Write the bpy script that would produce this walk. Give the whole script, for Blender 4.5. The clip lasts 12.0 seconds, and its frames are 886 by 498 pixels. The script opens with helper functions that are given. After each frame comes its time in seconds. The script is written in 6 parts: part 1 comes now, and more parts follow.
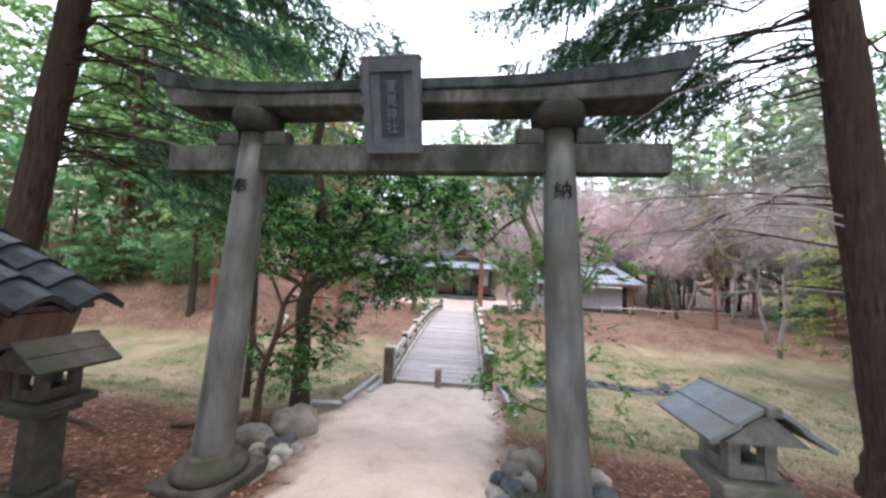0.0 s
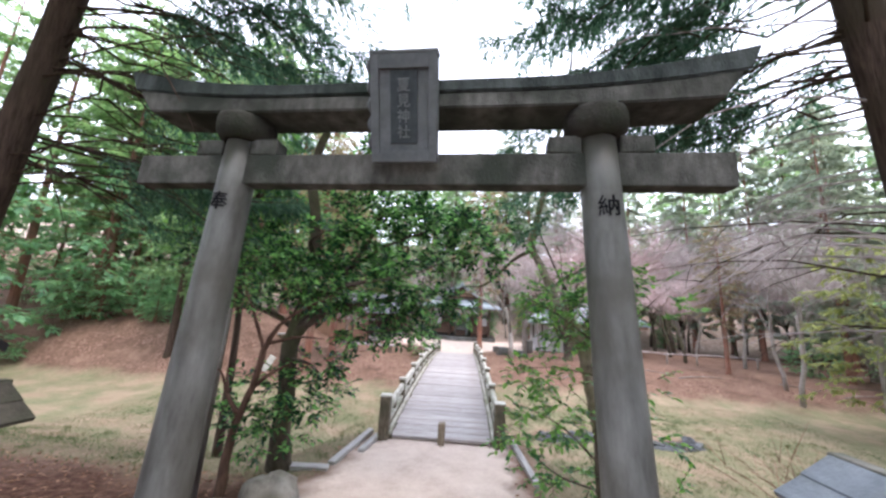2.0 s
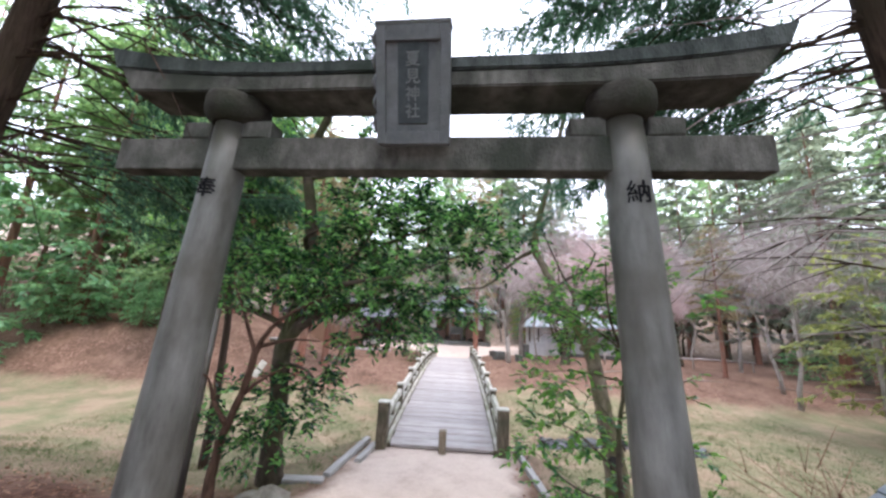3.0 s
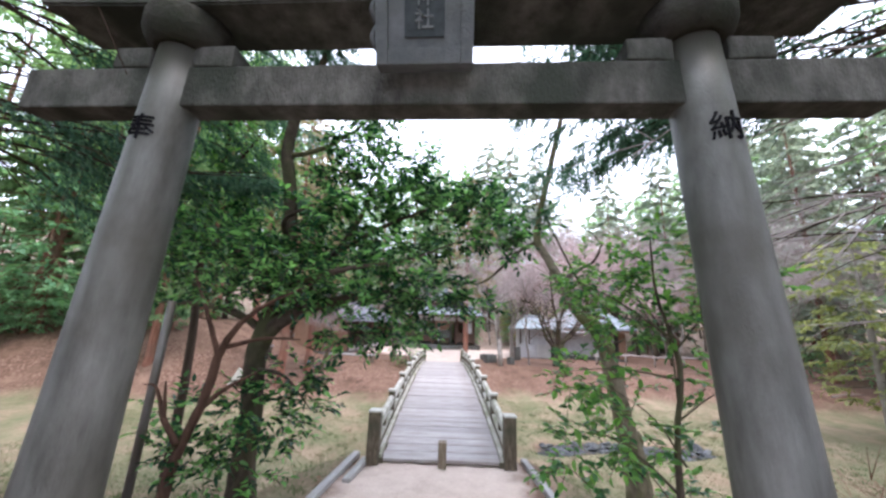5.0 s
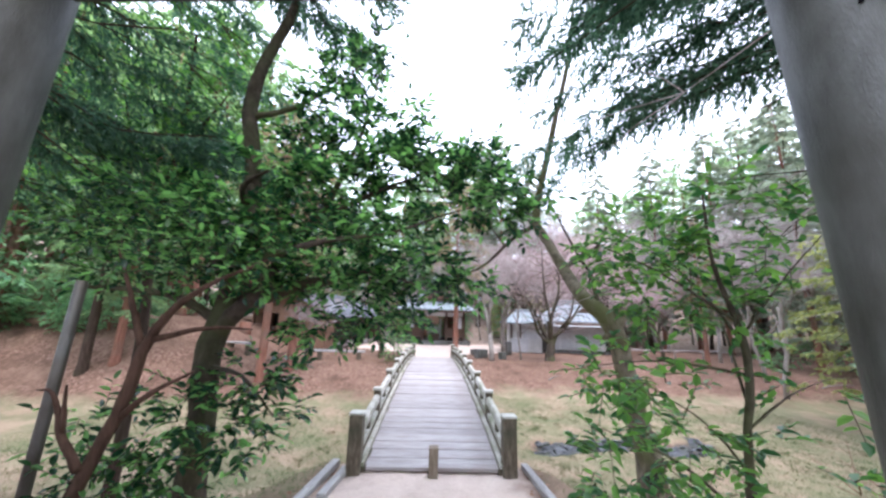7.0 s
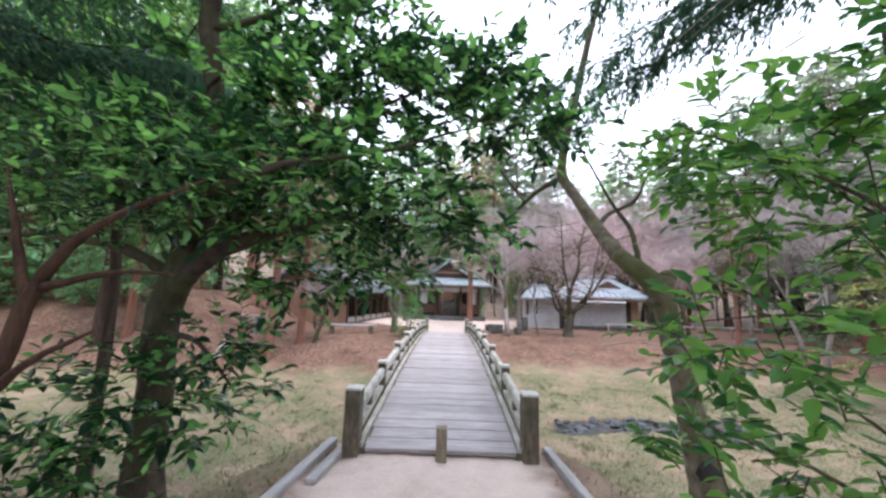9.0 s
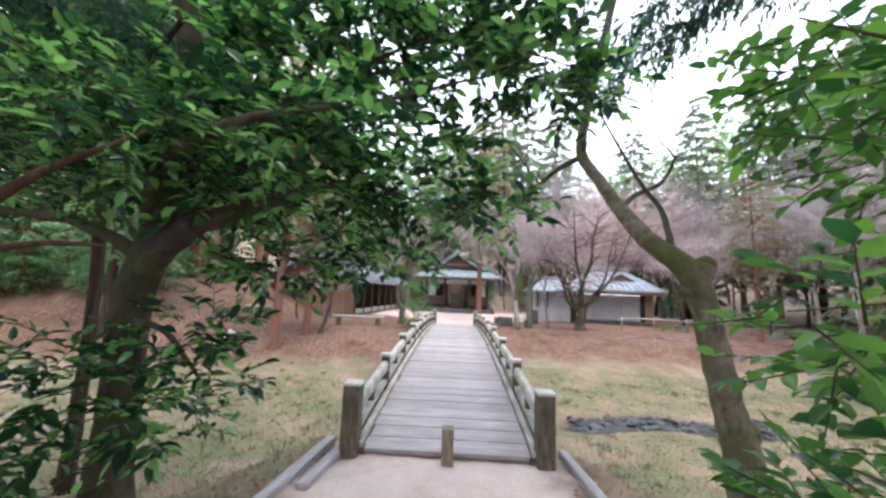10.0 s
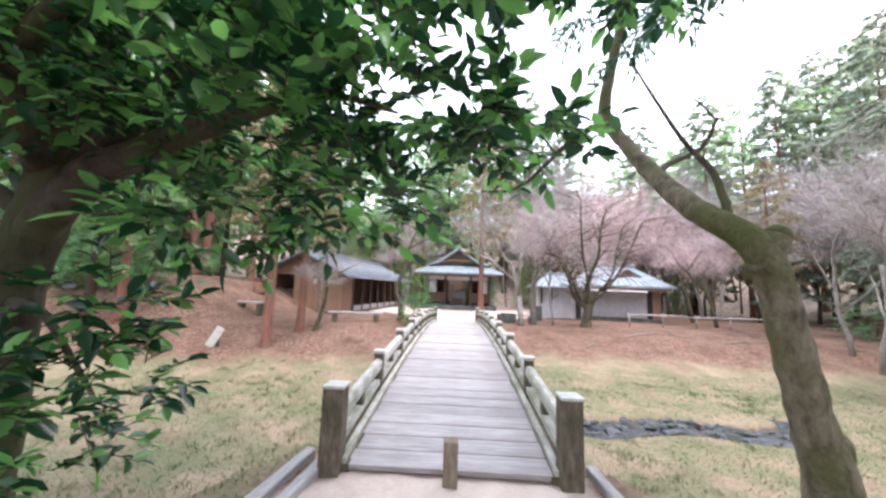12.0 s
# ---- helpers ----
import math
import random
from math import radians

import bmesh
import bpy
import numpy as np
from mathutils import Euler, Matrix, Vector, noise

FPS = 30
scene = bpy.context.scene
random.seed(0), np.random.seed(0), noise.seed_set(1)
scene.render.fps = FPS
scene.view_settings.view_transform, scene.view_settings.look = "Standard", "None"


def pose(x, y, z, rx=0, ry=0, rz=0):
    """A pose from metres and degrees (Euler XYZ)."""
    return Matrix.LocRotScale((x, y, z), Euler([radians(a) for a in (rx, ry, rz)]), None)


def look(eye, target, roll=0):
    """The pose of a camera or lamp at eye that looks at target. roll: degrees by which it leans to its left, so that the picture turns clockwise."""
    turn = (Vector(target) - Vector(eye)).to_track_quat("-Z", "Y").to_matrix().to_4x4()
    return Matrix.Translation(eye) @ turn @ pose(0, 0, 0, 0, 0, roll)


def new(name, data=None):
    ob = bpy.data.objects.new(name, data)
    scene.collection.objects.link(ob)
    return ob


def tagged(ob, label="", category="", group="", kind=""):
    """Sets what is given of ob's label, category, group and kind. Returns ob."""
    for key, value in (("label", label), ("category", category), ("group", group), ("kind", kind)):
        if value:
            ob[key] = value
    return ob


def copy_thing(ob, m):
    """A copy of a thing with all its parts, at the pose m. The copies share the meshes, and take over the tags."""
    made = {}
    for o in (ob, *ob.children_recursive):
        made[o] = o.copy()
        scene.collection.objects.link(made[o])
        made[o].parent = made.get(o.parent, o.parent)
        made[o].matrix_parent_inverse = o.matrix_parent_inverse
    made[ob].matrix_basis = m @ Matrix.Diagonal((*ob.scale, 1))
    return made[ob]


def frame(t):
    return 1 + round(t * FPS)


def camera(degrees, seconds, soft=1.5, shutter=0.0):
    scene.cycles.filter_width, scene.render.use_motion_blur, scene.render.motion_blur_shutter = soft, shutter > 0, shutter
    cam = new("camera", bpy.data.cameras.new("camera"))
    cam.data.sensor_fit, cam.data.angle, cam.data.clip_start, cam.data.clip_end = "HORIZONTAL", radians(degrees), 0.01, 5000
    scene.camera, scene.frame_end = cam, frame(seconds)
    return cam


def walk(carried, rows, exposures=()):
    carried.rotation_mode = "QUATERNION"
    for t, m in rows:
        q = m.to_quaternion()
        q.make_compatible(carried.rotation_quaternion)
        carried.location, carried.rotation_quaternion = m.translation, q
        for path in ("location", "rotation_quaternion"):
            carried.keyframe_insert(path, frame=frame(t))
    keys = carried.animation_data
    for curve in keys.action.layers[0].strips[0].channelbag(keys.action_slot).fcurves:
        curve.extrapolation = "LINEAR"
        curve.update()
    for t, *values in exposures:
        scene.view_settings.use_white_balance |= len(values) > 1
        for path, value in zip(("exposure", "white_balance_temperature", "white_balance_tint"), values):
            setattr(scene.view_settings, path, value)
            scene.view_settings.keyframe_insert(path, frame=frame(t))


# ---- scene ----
cam = camera(105.8, 12.0, soft=2.6)
PATH = [
    (0, (1.082, -7.666, 2.517), (0.805, -5.691, 2.658), 2.8),
    (0.5, (0.99, -7.508, 2.507), (0.724, -5.535, 2.7), 3.1),
    (1, (0.941, -7.335, 2.495), (0.67, -5.371, 2.756), 3.1),
    (1.5, (0.882, -7.2, 2.483), (0.618, -5.246, 2.814), 3.2),
    (2, (0.805, -7.067, 2.457), (0.547, -5.12, 2.831), 3.2),
    (2.5, (0.726, -6.926, 2.429), (0.477, -4.982, 2.825), 3.4),
    (3, (0.635, -6.809, 2.398), (0.413, -4.863, 2.8), 3.1),
    (3.5, (0.54, -6.663, 2.364), (0.343, -4.714, 2.765), 2.9),
    (5.5, (0.313, -5.957, 2.223), (0.202, -4.013, 2.679), 1.8),
    (6, (0.273, -5.78, 2.198), (0.187, -3.839, 2.671), 1.6),
    (6.5, (0.268, -5.584, 2.174), (0.189, -3.638, 2.626), 1.9),
    (7, (0.294, -5.419, 2.159), (0.222, -3.464, 2.574), 1.7),
    (9, (0.349, -4.56, 1.973), (0.192, -2.587, 2.259), 1.8),
    (9.5, (0.346, -4.341, 1.949), (0.161, -2.366, 2.208), 2.1),
    (10, (0.34, -4.129, 1.921), (0.131, -2.155, 2.163), 2.2),
    (10.5, (0.325, -3.919, 1.891), (0.109, -1.944, 2.117), 2.1),
    (11, (0.319, -3.72, 1.851), (0.095, -1.744, 2.067), 1.9),
    (11.5, (0.302, -3.531, 1.805), (0.072, -1.556, 2.023), 1.8),
    (12, (0.262, -3.385, 1.757), (0.05, -1.41, 1.99), 2.1),
]
walk(cam, [(t, look(eye, target, roll)) for t, eye, target, roll in PATH], [(t, stops, kelvin, 19) for t, stops, kelvin in (
    (0, 1.42, 6400), (1.5, 1.53, 6400), (3, 1.52, 6400), (5.5, 1.5, 6200), (6.5, 1.62, 6100), (7.2, 1.6, 6100), (9, 1.3, 6280), (10, 1.36, 6360), (11, 1.5, 6400), (11.5, 1.62, 6400), (12, 1.78, 6400))])

# ---- world, sun, exposure ----
SUN_ELEV, SUN_ROT = radians(58), radians(140)
world = bpy.data.worlds.new("overcast_sky")
scene.world = world
world.use_nodes = True
wn, wl = world.node_tree.nodes, world.node_tree.links
wn.clear()
sky = wn.new("ShaderNodeTexSky")
sky.sky_type, sky.sun_disc, sky.sun_elevation, sky.sun_rotation = "NISHITA", False, SUN_ELEV, SUN_ROT
sky.dust_density = 4.0
blend = wn.new("ShaderNodeMix")
blend.data_type = "RGBA"
blend.inputs[0].default_value = 0.8
blend.inputs[7].default_value = (10.6, 11.9, 13.6, 1)
back = wn.new("ShaderNodeBackground")
back.inputs[1].default_value = 0.12
wout = wn.new("ShaderNodeOutputWorld")
wl.new(sky.outputs[0], blend.inputs[6])
wl.new(blend.outputs[2], back.inputs[0])
wl.new(back.outputs[0], wout.inputs[0])
sun_data = bpy.data.lights.new("sun", "SUN")
sun_data.energy, sun_data.angle, sun_data.color = 0.9, radians(20), (1.0, 0.96, 0.9)
sun = new("sun", sun_data)
sun.matrix_world = look((0, 0, 40), (-8, 12, 0))


# ---- materials ----
def mat(name, c1, c2, scale=6.0, rough=0.8, bump=0.3, c3=None, big=0.5, stretch=(1, 1, 1), spec=0.3, vary=0.0, metal=0.0, fine=None, islands=False):
    """Two-scale mottled surface: c1/c2 grain, c3 stains, bump relief, brightness varied per object or per island."""
    m = bpy.data.materials.new(name)
    m.use_nodes = True
    n, l = m.node_tree.nodes, m.node_tree.links
    b = n["Principled BSDF"]
    tc, mp = n.new("ShaderNodeTexCoord"), n.new("ShaderNodeMapping")
    mp.inputs["Scale"].default_value = stretch
    l.new(tc.outputs["Object"], mp.inputs[0])
    info = n.new("ShaderNodeObjectInfo")
    if vary:
        l.new(info.outputs["Random"], mp.inputs["Location"])
    n1 = n.new("ShaderNodeTexNoise")
    n1.inputs["Scale"].default_value, n1.inputs["Detail"].default_value, n1.inputs["Roughness"].default_value = scale, 6, 0.65
    l.new(mp.outputs[0], n1.inputs["Vector"])
    ramp = n.new("ShaderNodeValToRGB")
    ramp.color_ramp.elements[0].position, ramp.color_ramp.elements[1].position = 0.33, 0.68
    ramp.color_ramp.elements[0].color, ramp.color_ramp.elements[1].color = (*c1, 1), (*c2, 1)
    l.new(n1.outputs["Fac"], ramp.inputs[0])
    colour = ramp.outputs[0]
    if c3:
        n2 = n.new("ShaderNodeTexNoise")
        n2.inputs["Scale"].default_value, n2.inputs["Detail"].default_value = big, 5
        l.new(tc.outputs["Object"], n2.inputs["Vector"])
        r2 = n.new("ShaderNodeValToRGB")
        r2.color_ramp.elements[0].position, r2.color_ramp.elements[1].position = 0.45, 0.65
        l.new(n2.outputs["Fac"], r2.inputs[0])
        mx = n.new("ShaderNodeMix")
        mx.data_type = "RGBA"
        l.new(r2.outputs[0], mx.inputs[0])
        l.new(colour, mx.inputs[6])
        mx.inputs[7].default_value = (*c3, 1)
        colour = mx.outputs[2]
    if vary:
        hsv = n.new("ShaderNodeHueSaturation")
        rng = n.new("ShaderNodeMapRange")
        rng.inputs[3].default_value, rng.inputs[4].default_value = 1 - vary, 1 + vary
        if islands:
            geo = n.new("ShaderNodeNewGeometry")
            l.new(geo.outputs["Random Per Island"], rng.inputs[0])
        else:
            l.new(info.outputs["Random"], rng.inputs[0])
        l.new(rng.outputs[0], hsv.inputs["Value"])
        l.new(colour, hsv.inputs["Color"])
        colour = hsv.outputs[0]
    l.new(colour, b.inputs["Base Color"])
    b.inputs["Roughness"].default_value, b.inputs["Metallic"].default_value = rough, metal
    b.inputs["Specular IOR Level"].default_value = spec
    if bump:
        n3 = n.new("ShaderNodeTexNoise")
        n3.inputs["Scale"].default_value, n3.inputs["Detail"].default_value = fine or scale * 4, 5
        l.new(mp.outputs[0], n3.inputs["Vector"])
        bp = n.new("ShaderNodeBump")
        bp.inputs["Strength"].default_value, bp.inputs["Distance"].default_value = bump, 0.02
        l.new(n3.outputs["Fac"], bp.inputs["Height"])
        l.new(bp.outputs[0], b.inputs["Normal"])
    return m


def leaf_mat(name, c1, c2, rough=0.4, glow=0.3, spec=0.4, deep=0.0):
    """Leaf: colour varied leaf by leaf, some light passing through the blade."""
    m = bpy.data.materials.new(name)
    m.use_nodes = True
    n, l = m.node_tree.nodes, m.node_tree.links
    b, out = n["Principled BSDF"], n["Material Output"]
    geo, ramp = n.new("ShaderNodeNewGeometry"), n.new("ShaderNodeValToRGB")
    ramp.color_ramp.elements[0].color, ramp.color_ramp.elements[1].color = (*c1, 1), (*c2, 1)
    ramp.color_ramp.elements[0].position = deep
    l.new(geo.outputs["Random Per Island"], ramp.inputs[0])
    l.new(ramp.outputs[0], b.inputs["Base Color"])
    b.inputs["Roughness"].default_value, b.inputs["Specular IOR Level"].default_value = rough, spec
    tr, mx = n.new("ShaderNodeBsdfTranslucent"), n.new("ShaderNodeMixShader")
    through_leaf = n.new("ShaderNodeValToRGB")
    for e, c in zip(through_leaf.color_ramp.elements, (c1, c2)):
        e.position = max(e.position, deep)
        e.color = (min(1, c[0] * 2.2), min(1, c[1] * 2.05), min(1, c[2] * 1.5), 1)
    l.new(geo.outputs["Random Per Island"], through_leaf.inputs[0])
    l.new(through_leaf.outputs[0], tr.inputs[0])
    mx.inputs[0].default_value = glow
    l.new(b.outputs[0], mx.inputs[1])
    l.new(tr.outputs[0], mx.inputs[2])
    l.new(mx.outputs[0], out.inputs[0])
    return m


def blade_mat(name, tones):
    """Grass blades: the tone drifts from place to place, with small differences blade by blade."""
    m = leaf_mat(name, tones[0], tones[1], 0.9, 0.35, 0.05)
    n, l = m.node_tree.nodes, m.node_tree.links
    tc, t, s, geo = n.new("ShaderNodeTexCoord"), n.new("ShaderNodeTexNoise"), n.new("ShaderNodeMath"), n["Geometry"]
    t.inputs["Scale"].default_value, t.inputs["Detail"].default_value = 0.85, 4
    l.new(tc.outputs["Object"], t.inputs["Vector"])
    s.operation, s.inputs[1].default_value = "MULTIPLY_ADD", 0.22
    l.new(geo.outputs["Random Per Island"], s.inputs[0])
    l.new(t.outputs["Fac"], s.inputs[2])
    for node, lift in ((x, g) for x, g in ((n["Color Ramp"], 1.0), (n["Color Ramp.001"], 1.7))):
        ramp = node.color_ramp
        while len(ramp.elements) < len(tones):
            ramp.elements.new(0.5)
        for e, p, c in zip(ramp.elements, (0.53, 0.65, 0.73, 0.83), tones):
            e.position, e.color = p, tuple(min(1, v * lift) for v in c) + (1,)
        l.new(s.outputs[0], node.inputs[0])
    return m


def ground_mat():
    """Needle litter, with sand on the trodden way and dry grass in the hollow, by the masks stored on the sheet."""
    m = bpy.data.materials.new("ground")
    m.use_nodes = True
    n, l = m.node_tree.nodes, m.node_tree.links
    b = n["Principled BSDF"]
    tc = n.new("ShaderNodeTexCoord")

    def tone(scale, stops, detail=8):
        t, r = n.new("ShaderNodeTexNoise"), n.new("ShaderNodeValToRGB")
        t.inputs["Scale"].default_value, t.inputs["Detail"].default_value, t.inputs["Roughness"].default_value = scale, detail, 0.7
        l.new(tc.outputs["Object"], t.inputs["Vector"])
        while len(r.color_ramp.elements) < len(stops):
            r.color_ramp.elements.new(0.5)
        for e, (p, c) in zip(r.color_ramp.elements, stops):
            e.position, e.color = p, (*c, 1)
        l.new(t.outputs["Fac"], r.inputs[0])
        return r.outputs[0], t.outputs["Fac"]

    def mix(fac, a, c):
        x = n.new("ShaderNodeMix")
        x.data_type = "RGBA"
        l.new(fac, x.inputs[0])
        l.new(a, x.inputs[6])
        l.new(c, x.inputs[7])
        return x.outputs[2]

    def mask(name, scale, lo, hi):
        a, t, s, r = n.new("ShaderNodeAttribute"), n.new("ShaderNodeTexNoise"), n.new("ShaderNodeMath"), n.new("ShaderNodeMapRange")
        a.attribute_name = name
        t.inputs["Scale"].default_value, t.inputs["Detail"].default_value = scale, 6
        l.new(tc.outputs["Object"], t.inputs["Vector"])
        s.operation = "ADD"
        l.new(a.outputs["Fac"], s.inputs[0])
        l.new(t.outputs["Fac"], s.inputs[1])
        r.inputs[1].default_value, r.inputs[2].default_value = lo, hi
        l.new(s.outputs[0], r.inputs[0])
        return r.outputs[0]

    litter, lf = tone(9.0, LITTER)
    litter_b, _ = tone(0.7, LITTER_BIG)
    fac_b, _ = tone(0.9, [(0.4, (0, 0, 0)), (0.62, (1, 1, 1))], 4)
    litter = mix(fac_b, litter, litter_b)
    # near litter: canopy shade put into the colour, along with damper needles
    shade_damp, _ = tone(11.0, SHADED_DAMP)
    litter = mix(mask("shade_damp", 1.2, 0.8, 1.2), litter, shade_damp)
    sand, _ = tone(30.0, SAND)
    sand_b, _ = tone(1.6, SAND_BIG)
    half = n.new("ShaderNodeValue")
    half.outputs[0].default_value = 0.5
    sand = mix(half.outputs[0], sand, sand_b)
    grass, _ = tone(14.0, GRASS)
    grass_b, _ = tone(0.8, GRASS_BIG)
    grass = mix(half.outputs[0], grass, grass_b)
    col = mix(mask("grass", 1.3, 0.7, 1.5), litter, grass)
    col = mix(mask("sand", 3.0, 0.68, 1.32), col, sand)
    mud, _ = tone(12.0, MUD)
    col = mix(mask("mud", 4.0, 0.85, 1.15), col, mud)
    l.new(col, b.inputs["Base Color"])
    b.inputs["Roughness"].default_value, b.inputs["Specular IOR Level"].default_value = 0.95, 0.1
    bp = n.new("ShaderNodeBump")
    bp.inputs["Strength"].default_value, bp.inputs["Distance"].default_value = 0.6, 0.03
    l.new(lf, bp.inputs["Height"])
    l.new(bp.outputs[0], b.inputs["Normal"])
    return m


LITTER = [(0.32, (0.058, 0.032, 0.023)), (0.5, (0.175, 0.103, 0.075)), (0.7, (0.37, 0.245, 0.195))]
# near litter tones, with the canopy's shade painted in
SHADED_DAMP = [(0.3, (0.03, 0.015, 0.011)), (0.5, (0.10, 0.05, 0.036)), (0.72, (0.22, 0.13, 0.10))]
LITTER_BIG = [(0.36, (0.078, 0.045, 0.032)), (0.64, (0.25, 0.158, 0.115))]
SAND = [(0.3, (0.48, 0.37, 0.31)), (0.7, (0.66, 0.54, 0.46))]
SAND_BIG = [(0.32, (0.33, 0.245, 0.205)), (0.48, (0.54, 0.43, 0.37)), (0.68, (0.68, 0.57, 0.50))]
GRASS = [(0.3, (0.11, 0.115, 0.06)), (0.55, (0.225, 0.205, 0.125)), (0.75, (0.32, 0.265, 0.18))]
GRASS_BIG = [(0.38, (0.11, 0.125, 0.06)), (0.50, (0.22, 0.185, 0.118)), (0.60, (0.37, 0.25, 0.19))]
MUD = [(0.35, (0.035, 0.036, 0.036)), (0.65, (0.11, 0.10, 0.09))]

M_GROUND = ground_mat()
M_STONE = mat("weathered_granite", (0.056, 0.056, 0.051), (0.165, 0.168, 0.16), 3.0, 0.45, 0.22, (0.05, 0.045, 0.033), 1.0, stretch=(2, 2, 0.5), spec=0.42, fine=90)
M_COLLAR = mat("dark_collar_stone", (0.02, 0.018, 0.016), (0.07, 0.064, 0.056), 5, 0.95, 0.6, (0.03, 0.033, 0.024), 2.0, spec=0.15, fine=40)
M_LINTEL = mat("lichened_lintel_stone", (0.036, 0.036, 0.032), (0.14, 0.138, 0.125), 3.5, 0.95, 0.7, (0.035, 0.04, 0.032), 2.0, stretch=(1.5, 1.5, 0.7), spec=0.15, fine=50)
M_MOSSLINTEL = mat("dark_mossy_lintel_stone", (0.02, 0.026, 0.025), (0.085, 0.098, 0.094), 4.0, 0.95, 0.8, (0.022, 0.03, 0.025), 1.8, stretch=(1.5, 1.5, 0.5), spec=0.15, fine=50)
M_PLAQUE = mat("grey_plaque_stone", (0.075, 0.085, 0.088), (0.15, 0.16, 0.167), 6, 0.85, 0.4, (0.12, 0.13, 0.125), 2.0, spec=0.2, fine=70)
M_PANEL = mat("dark_plaque_field", (0.03, 0.039, 0.042), (0.06, 0.071, 0.075), 12, 0.8, 0.3, spec=0.2)
M_CARVED = mat("pale_carving", (0.15, 0.17, 0.175), (0.24, 0.26, 0.265), 12, 0.85, 0.2)
M_INK = mat("black_ink", (0.006, 0.006, 0.008), (0.015, 0.015, 0.017), 20, 0.95, 0.0, spec=0.03)
M_LANTERN = mat("lantern_stone", (0.11, 0.108, 0.095), (0.21, 0.20, 0.18), 8, 0.9, 0.5, (0.075, 0.08, 0.055), 2.5, spec=0.2, fine=60)
M_DARKLANTERN = mat("dark_lantern_stone", (0.045, 0.04, 0.032), (0.10, 0.09, 0.072), 8, 0.9, 0.6, (0.05, 0.055, 0.035), 2.5, spec=0.2, fine=60)
M_EVBARK = mat("dark_lichened_bark", (0.03, 0.024, 0.018), (0.105, 0.085, 0.062), 6, 0.95, 0.9, (0.08, 0.083, 0.044), 1.7, stretch=(1.5, 1.5, 0.8), spec=0.1, fine=20)
M_SLAB = mat("blue_grey_slab", (0.12, 0.14, 0.165), (0.20, 0.225, 0.26), 7, 0.6, 0.3, (0.13, 0.14, 0.13), 2.0, spec=0.4, fine=50)
M_ROCK = mat("boulder", (0.17, 0.15, 0.13), (0.40, 0.37, 0.335), 5, 0.95, 1.0, (0.17, 0.15, 0.12), 1.8, spec=0.15, vary=0.2, fine=25)
M_DARKROCK = mat("dark_stream_rock", (0.035, 0.037, 0.041), (0.125, 0.13, 0.14), 5, 0.9, 0.8, (0.08, 0.085, 0.07), 1.8, spec=0.2, vary=0.2, fine=25)
M_PLANK = mat("silvered_plank", (0.25, 0.22, 0.213), (0.45, 0.415, 0.405), 6, 0.55, 0.6, (0.27, 0.225, 0.21), 1.1, stretch=(0.35, 3.5, 3.5), vary=0.14, spec=0.35, fine=40)
M_RAIL = mat("weathered_rail", (0.30, 0.28, 0.245), (0.58, 0.55, 0.49), 8, 0.85, 0.6, (0.24, 0.245, 0.17), 2.2, stretch=(3, 0.6, 3), spec=0.2, vary=0.06)
M_POST = mat("dark_post_wood", (0.065, 0.05, 0.036), (0.21, 0.17, 0.125), 7, 0.85, 0.7, (0.075, 0.075, 0.05), 3.0, stretch=(2.2, 2.2, 0.6), spec=0.2, vary=0.06)
M_BOLLARD = mat("brown_bollard_wood", (0.14, 0.105, 0.075), (0.29, 0.235, 0.175), 7, 0.85, 0.5, (0.12, 0.11, 0.075), 3.0, stretch=(2.5, 2.5, 0.6), spec=0.2)
M_WHITE = mat("white_painted_wood", (0.66, 0.66, 0.65), (0.78, 0.78, 0.77), 6, 0.7, 0.1)
M_CAP = mat("pale_post_cap", (0.42, 0.41, 0.36), (0.58, 0.56, 0.50), 12, 0.85, 0.4)
M_KERB = mat("grey_timber", (0.28, 0.26, 0.25), (0.46, 0.44, 0.42), 6, 0.85, 0.5, stretch=(4, 0.5, 4), vary=0.08)
M_TILE = mat("grey_black_tile", (0.010, 0.011, 0.014), (0.034, 0.038, 0.045), 9, 0.42, 0.2, spec=0.25, vary=0.35)
M_DARKWOOD = mat("dark_brown_timber", (0.05, 0.03, 0.022), (0.11, 0.07, 0.05), 6, 0.8, 0.3, stretch=(3, 3, 0.5), vary=0.05)
M_BOARD = mat("brown_boarding", (0.20, 0.115, 0.075), (0.31, 0.19, 0.13), 5, 0.8, 0.3, stretch=(5, 5, 0.5), vary=0.12)
M_PLASTER = mat("off_white_plaster", (0.46, 0.455, 0.45), (0.62, 0.61, 0.60), 3, 0.9, 0.1, (0.38, 0.37, 0.35), 0.6)
M_SHUTTER = mat("pale_grey_shutter", (0.36, 0.36, 0.375), (0.46, 0.46, 0.475), 3, 0.6, 0.1, vary=0.06)
M_COPPER = mat("pale_sheet_roof", (0.18, 0.21, 0.235), (0.32, 0.355, 0.39), 2.5, 0.5, 0.2, (0.17, 0.215, 0.21), 0.7, spec=0.4)
M_GREYROOF = mat("grey_tile_roof", (0.14, 0.155, 0.175), (0.24, 0.26, 0.29), 3, 0.5, 0.2, spec=0.5, vary=0.15)
M_BARK = mat("furrowed_bark", (0.03, 0.02, 0.016), (0.105, 0.072, 0.056), 7, 0.95, 1.0, (0.06, 0.045, 0.032), 1.2, stretch=(3.5, 3.5, 0.35), spec=0.1, fine=16)
M_REDBARK = mat("red_brown_bark", (0.15, 0.065, 0.045), (0.33, 0.16, 0.115), 6, 0.95, 1.0, (0.2, 0.13, 0.1), 1.0, stretch=(4, 4, 0.3), spec=0.1, fine=14)
